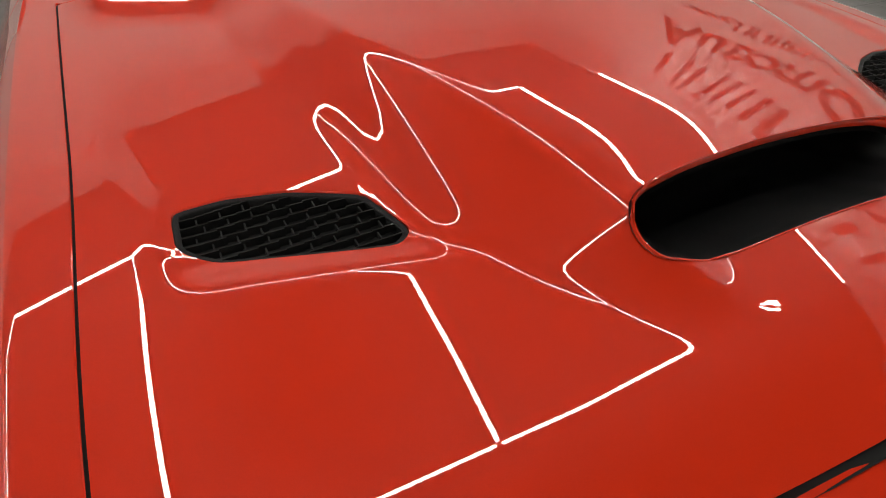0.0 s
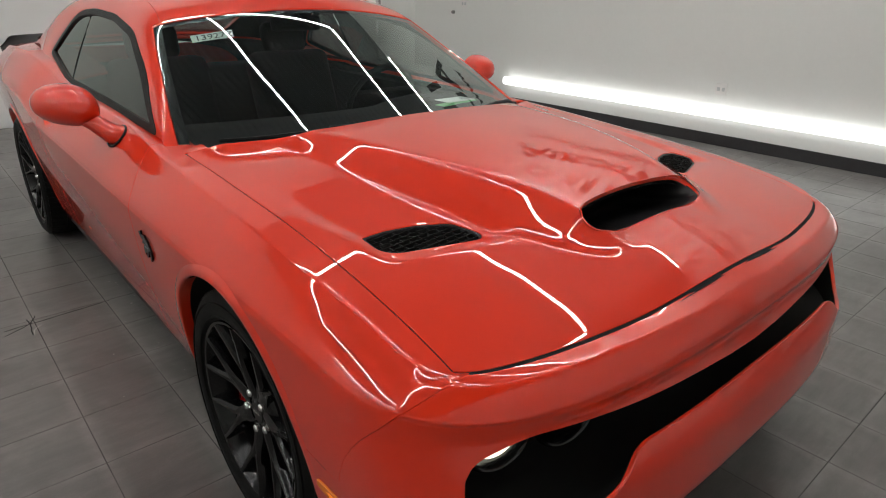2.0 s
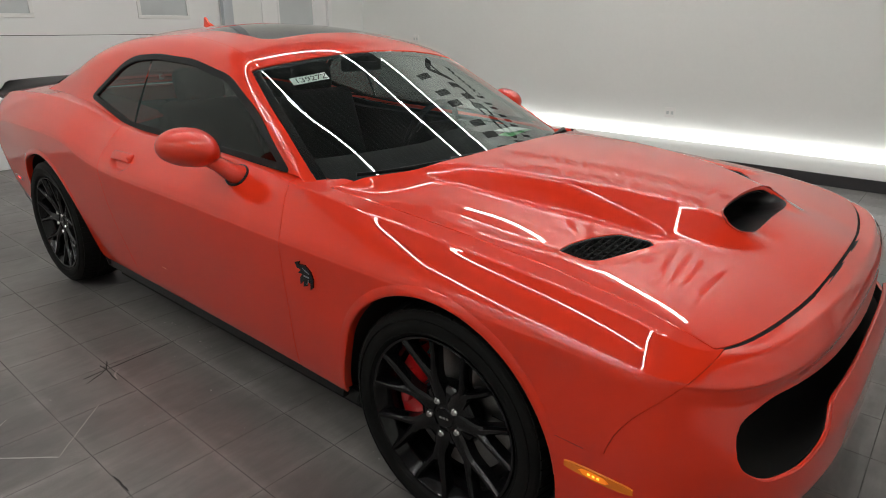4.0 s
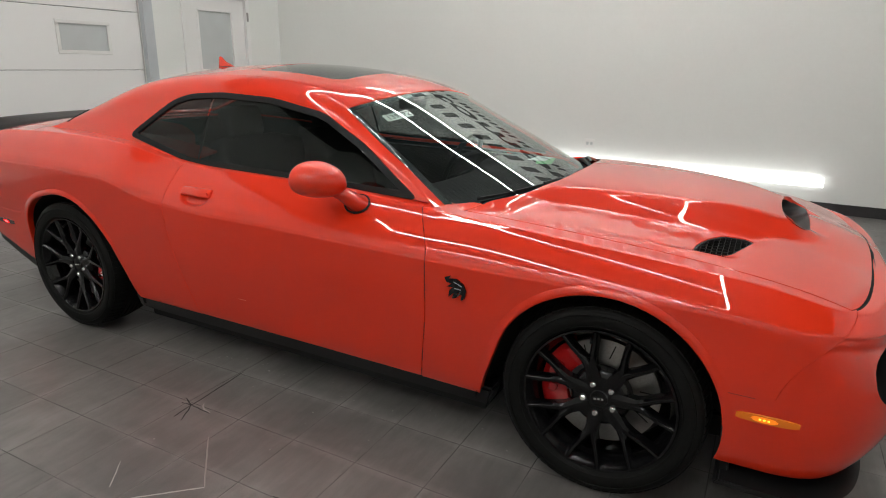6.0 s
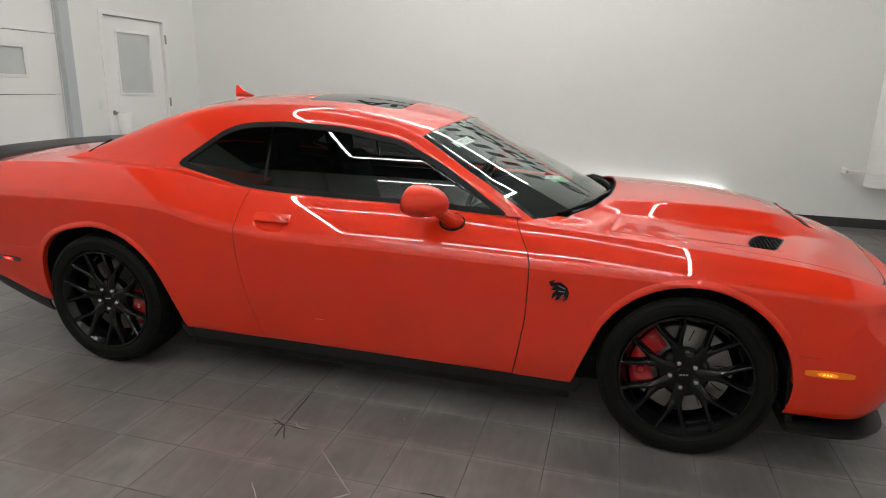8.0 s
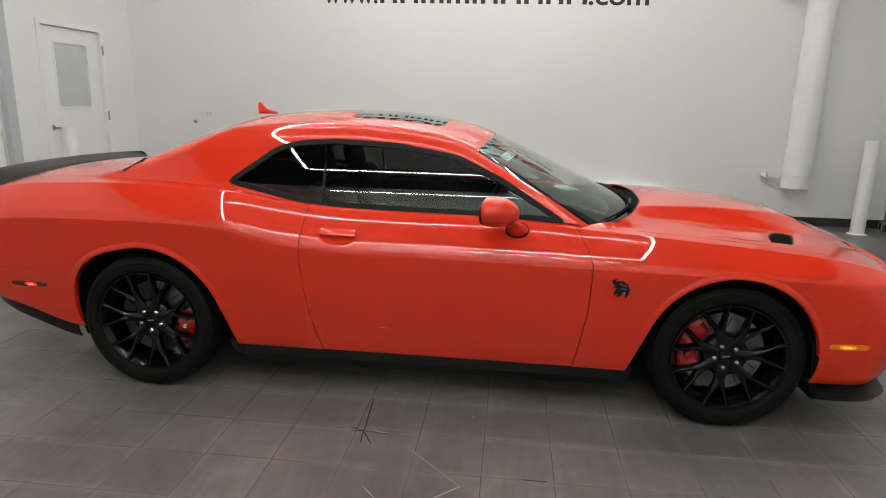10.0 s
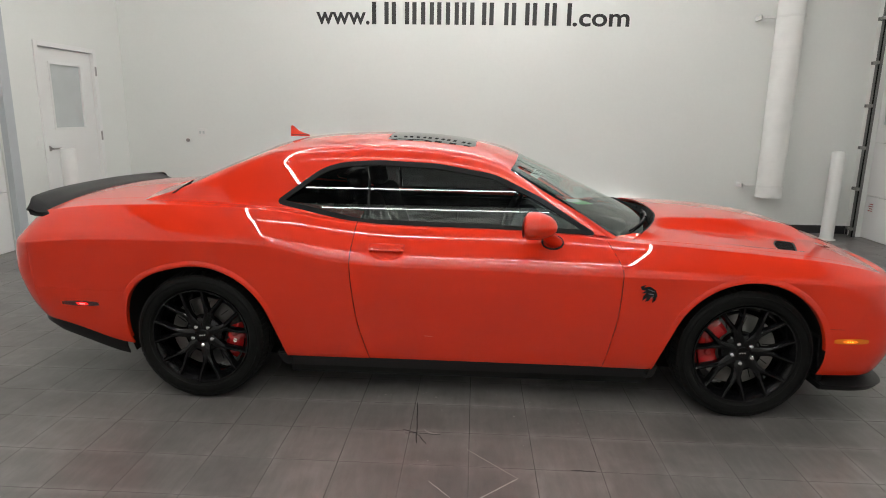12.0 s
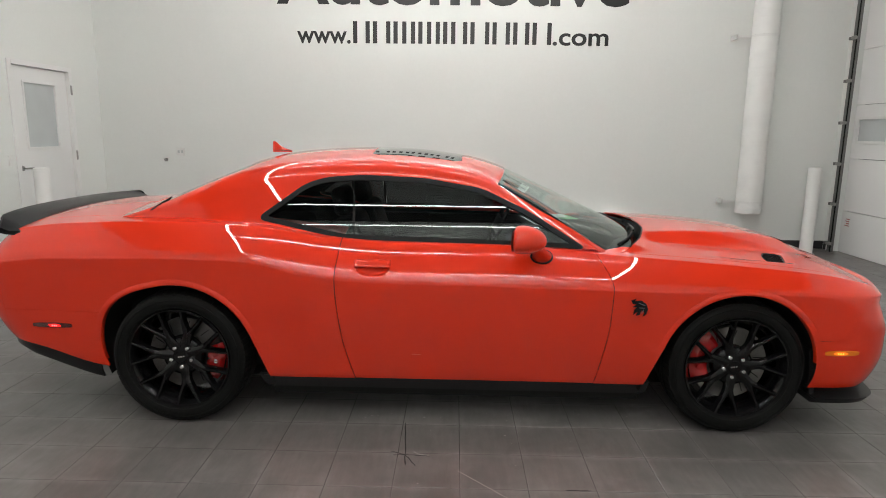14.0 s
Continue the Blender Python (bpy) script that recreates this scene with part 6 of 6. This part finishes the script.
def build_floor():
    fl = empty("floor", "worn grey square ceramic floor tiles with pale grout", "floor", kind="structure")
    bm = bmesh.new()
    box(bm, REAR - 0.3, FRONT + 0.3, NEAR - 0.3, FAR + 0.3, -0.12, -0.0015)
    part("grout", bm, GROUT, fl)
    bm = bmesh.new()
    h, g = TS / 2, 0.0021
    rings = []
    for r, z in ((h - g, -0.004), (h - g, -0.0006), (h - g - 0.0016, 0.0)):
        rings.append([bm.verts.new((sx * r, sy * r, z)) for sx, sy in ((-1, -1), (1, -1), (1, 1), (-1, 1))])
    for a, b in zip(rings, rings[1:]):
        for i in range(4):
            bm.faces.new((a[i], a[(i + 1) % 4], b[(i + 1) % 4], b[i]))
    bm.faces.new(rings[-1])
    me = bpy.data.meshes.new("tile")
    bm.to_mesh(me)
    bm.free()
    me.materials.append(TILE)
    verts, faces = [], []
    base = [tuple(v.co) for v in me.vertices]
    polys = [tuple(p.vertices) for p in me.polygons]
    i0, i1 = math.floor((REAR - 0.2 - TX) / TS), math.ceil((FRONT + 0.2 - TX) / TS)
    j0, j1 = math.floor((NEAR - TY) / TS), math.ceil((FAR - TY) / TS)
    rnd = random.Random(4)
    for i in range(i0, i1):
        for j in range(j0, j1):
            x, y = TX + (i + 0.5) * TS, TY + (j + 0.5) * TS
            dz = rnd.uniform(-0.0006, 0.0)
            if -3.1 < x < 2.9 and -2.45 < y < 2.0 and (y < -0.5 or x < -2.3 or x > 2.2):
                t = new("tile", me)
                t.location = (x, y, dz)
                t.rotation_euler = (rnd.uniform(-0.0012, 0.0012), rnd.uniform(-0.0012, 0.0012), 0)
                t.parent = fl
            else:
                n = len(verts)
                verts += [(x + a, y + b, c + dz) for a, b, c in base]
                faces += [tuple(q + n for q in p) for p in polys]
    far_tiles = obj("tiles", verts, faces, TILE, fl, smooth=False)
    tagged(far_tiles, kind="stuff")




def floor_marks():
    """A star-shaped crack, pale scratches and small chips on the tiles."""
    rnd = random.Random(11)

    def stroke(name, label, pts, w, mat, cat):
        m = empty(name, label, cat)
        bm = bmesh.new()
        vs = []
        for i, (x, y) in enumerate(pts):
            a, b = pts[max(i - 1, 0)], pts[min(i + 1, len(pts) - 1)]
            d = Vector((b[0] - a[0], b[1] - a[1])).normalized()
            ww = w * (0.55 if i in (0, len(pts) - 1) else rnd.uniform(0.8, 1.15))
            vs.append([bm.verts.new((x - d.y * s * ww, y + d.x * s * ww, z)) for s, z in ((-1, 0.0), (-0.5, 0.0009), (0.5, 0.0009), (1, 0.0))])
        for p, q in zip(vs, vs[1:]):
            for i in range(3):
                bm.faces.new((p[i], p[i + 1], q[i + 1], q[i]))
        part("streak", bm, mat, m)

    def wander(x0, y0, x1, y1, n, j):
        return [(x0 + (x1 - x0) * t + rnd.uniform(-j, j), y0 + (y1 - y0) * t + rnd.uniform(-j, j)) for t in np.linspace(0, 1, n)]
    c = (-0.243, -1.222)
    for x, y in ((-0.268, -0.885), (-0.236, -1.325), (-0.315, -1.192), (-0.120, -1.232), (-0.185, -1.330), (-0.300, -1.228)):
        stroke("floor_crack", "thin dark crack in a floor tile", wander(*c, x, y, 7, 0.002), 0.0028, CRACK, "crack")
    stroke("floor_scratch", "pale scratch across the floor tiles", wander(0.026, -1.797, 0.246, -1.590, 12, 0.001), 0.0038, CHIP, "scratch")
    stroke("floor_scratch", "pale scratch across the floor tiles", wander(0.246, -1.590, 0.015, -1.362, 12, 0.001), 0.0028, SCUFF, "scratch")
    stroke("floor_scratch", "short pale scratch on a floor tile", wander(-0.150, -1.640, -0.049, -1.757, 6, 0.001), 0.0024, CHIP, "scratch")
    stroke("floor_crack", "thin dark crack in a floor tile", wander(0.496, -1.506, 0.610, -1.505, 6, 0.002), 0.003, CRACK, "crack")
    stroke("floor_scratch", "pale curved scratch beside a crack", [(-0.205, -1.185), (-0.190, -1.205), (-0.165, -1.220), (-0.125, -1.226)], 0.0032, CHIP, "scratch")
    chips = empty("floor_chips", "scattered pale chips and grit on the dark tiles", "grit", kind="stuff")
    bm = bmesh.new()
    for k in range(38):
        x = rnd.choice((rnd.gauss(-0.25, 0.25), rnd.gauss(0.45, 0.25), rnd.uniform(-2.4, 2.2)))
        y = -0.72 - abs(rnd.gauss(0, 0.14)) if rnd.random() < 0.75 else rnd.uniform(-1.9, -0.8)
        s = rnd.uniform(0.0015, 0.005) * (1.6 if rnd.random() < 0.1 else 1)
        a = rnd.uniform(0, 6.28)
        base = [bm.verts.new((x + s * math.cos(a + q) * rnd.uniform(0.5, 1.6), y + s * math.sin(a + q) * rnd.uniform(0.5, 1.2), 0.0)) for q in (0, 1.6, 3.1, 4.7)]
        top = bm.verts.new((x, y, s * 0.5))
        for i in range(4):
            bm.faces.new((base[i], base[(i + 1) % 4], top))
    part("chips", bm, CHIP, chips)


floor_marks()
label = empty("door_label", "small white label with red bars on the roller door", "label")
bm = bmesh.new()
box(bm, FRONT + 0.077, FRONT + 0.0795, 4.44, 4.56, 0.36, 0.50)
part("card", bm, PLATE, label)
for i in range(4):
    bm = bmesh.new()
    box(bm, FRONT + 0.0755, FRONT + 0.0772, 4.455, 4.545 - 0.02 * (i % 2), 0.38 + 0.03 * i, 0.39 + 0.03 * i)
    part("bar", bm, CALIPER, label)

# ---- lamps: a lattice of tubes under the ceiling and a line along the foot of the far wall ----
LZ = 4.9


def lamp_tube(x0, y0, x1, y1, z=LZ, r=0.0205, hang=True):
    t = empty("tube_lamp", "long white glowing lamp tube hung under the ceiling" if hang else "white glowing lamp tube fixed along the foot of the wall", "lamp",
              "ceiling lamp tubes" if hang else "wall lamp tubes")
    bm = bmesh.new()
    d = Vector((x1 - x0, y1 - y0, 0)).normalized() * 0.012
    tube(bm, [(x0 + d.x, y0 + d.y, z), (x1 - d.x, y1 - d.y, z)], r, 10)
    part("diffuser", bm, LAMPMAT if hang else WALLLAMP, t)
    if hang:
        bm = bmesh.new()
        tube(bm, [(x0, y0, z + r * 1.1), (x1, y1, z + r * 1.1)], r * 0.8, 6)
        part("housing", bm, PLATE, t)
        for q in (0.15, 0.85):
            bm = bmesh.new()
            x, y = x0 + (x1 - x0) * q, y0 + (y1 - y0) * q
            tube(bm, [(x, y, z + r), (x, y, HIGH + 0.06)], 0.004, 6)
            part("hanger", bm, STEEL, t)
    else:
        for q in (0.1, 0.5, 0.9):
            bm = bmesh.new()
            x = x0 + (x1 - x0) * q
            box(bm, x - 0.015, x + 0.015, y0, FAR, z - 0.02, z + 0.02, 0.003)
            part("clip", bm, PLATE, t)
    return t


RX0, RX1 = -2.36, 2.20
RY = [2.85, 0.45, -1.95, -4.35]
OUT = [4.15, -5.65]
XM = (RX0 + RX1) / 2
for y in RY + OUT:
    lamp_tube(RX0, y, XM, y)
    lamp_tube(XM, y, RX1, y)
for x in (RX0 - 0.03, RX1 + 0.03):
    for a, b in zip(RY, RY[1:]):
        lamp_tube(x, b + 0.02, x, a - 0.02)
lamp_tube(-3.05, FAR - 0.06, -0.30, FAR - 0.06, 0.332, 0.052, False)
lamp_tube(-0.285, FAR - 0.06, 2.45, FAR - 0.06, 0.332, 0.052, False)

# ---- the floor last: its tiles are many ----
build_floor()
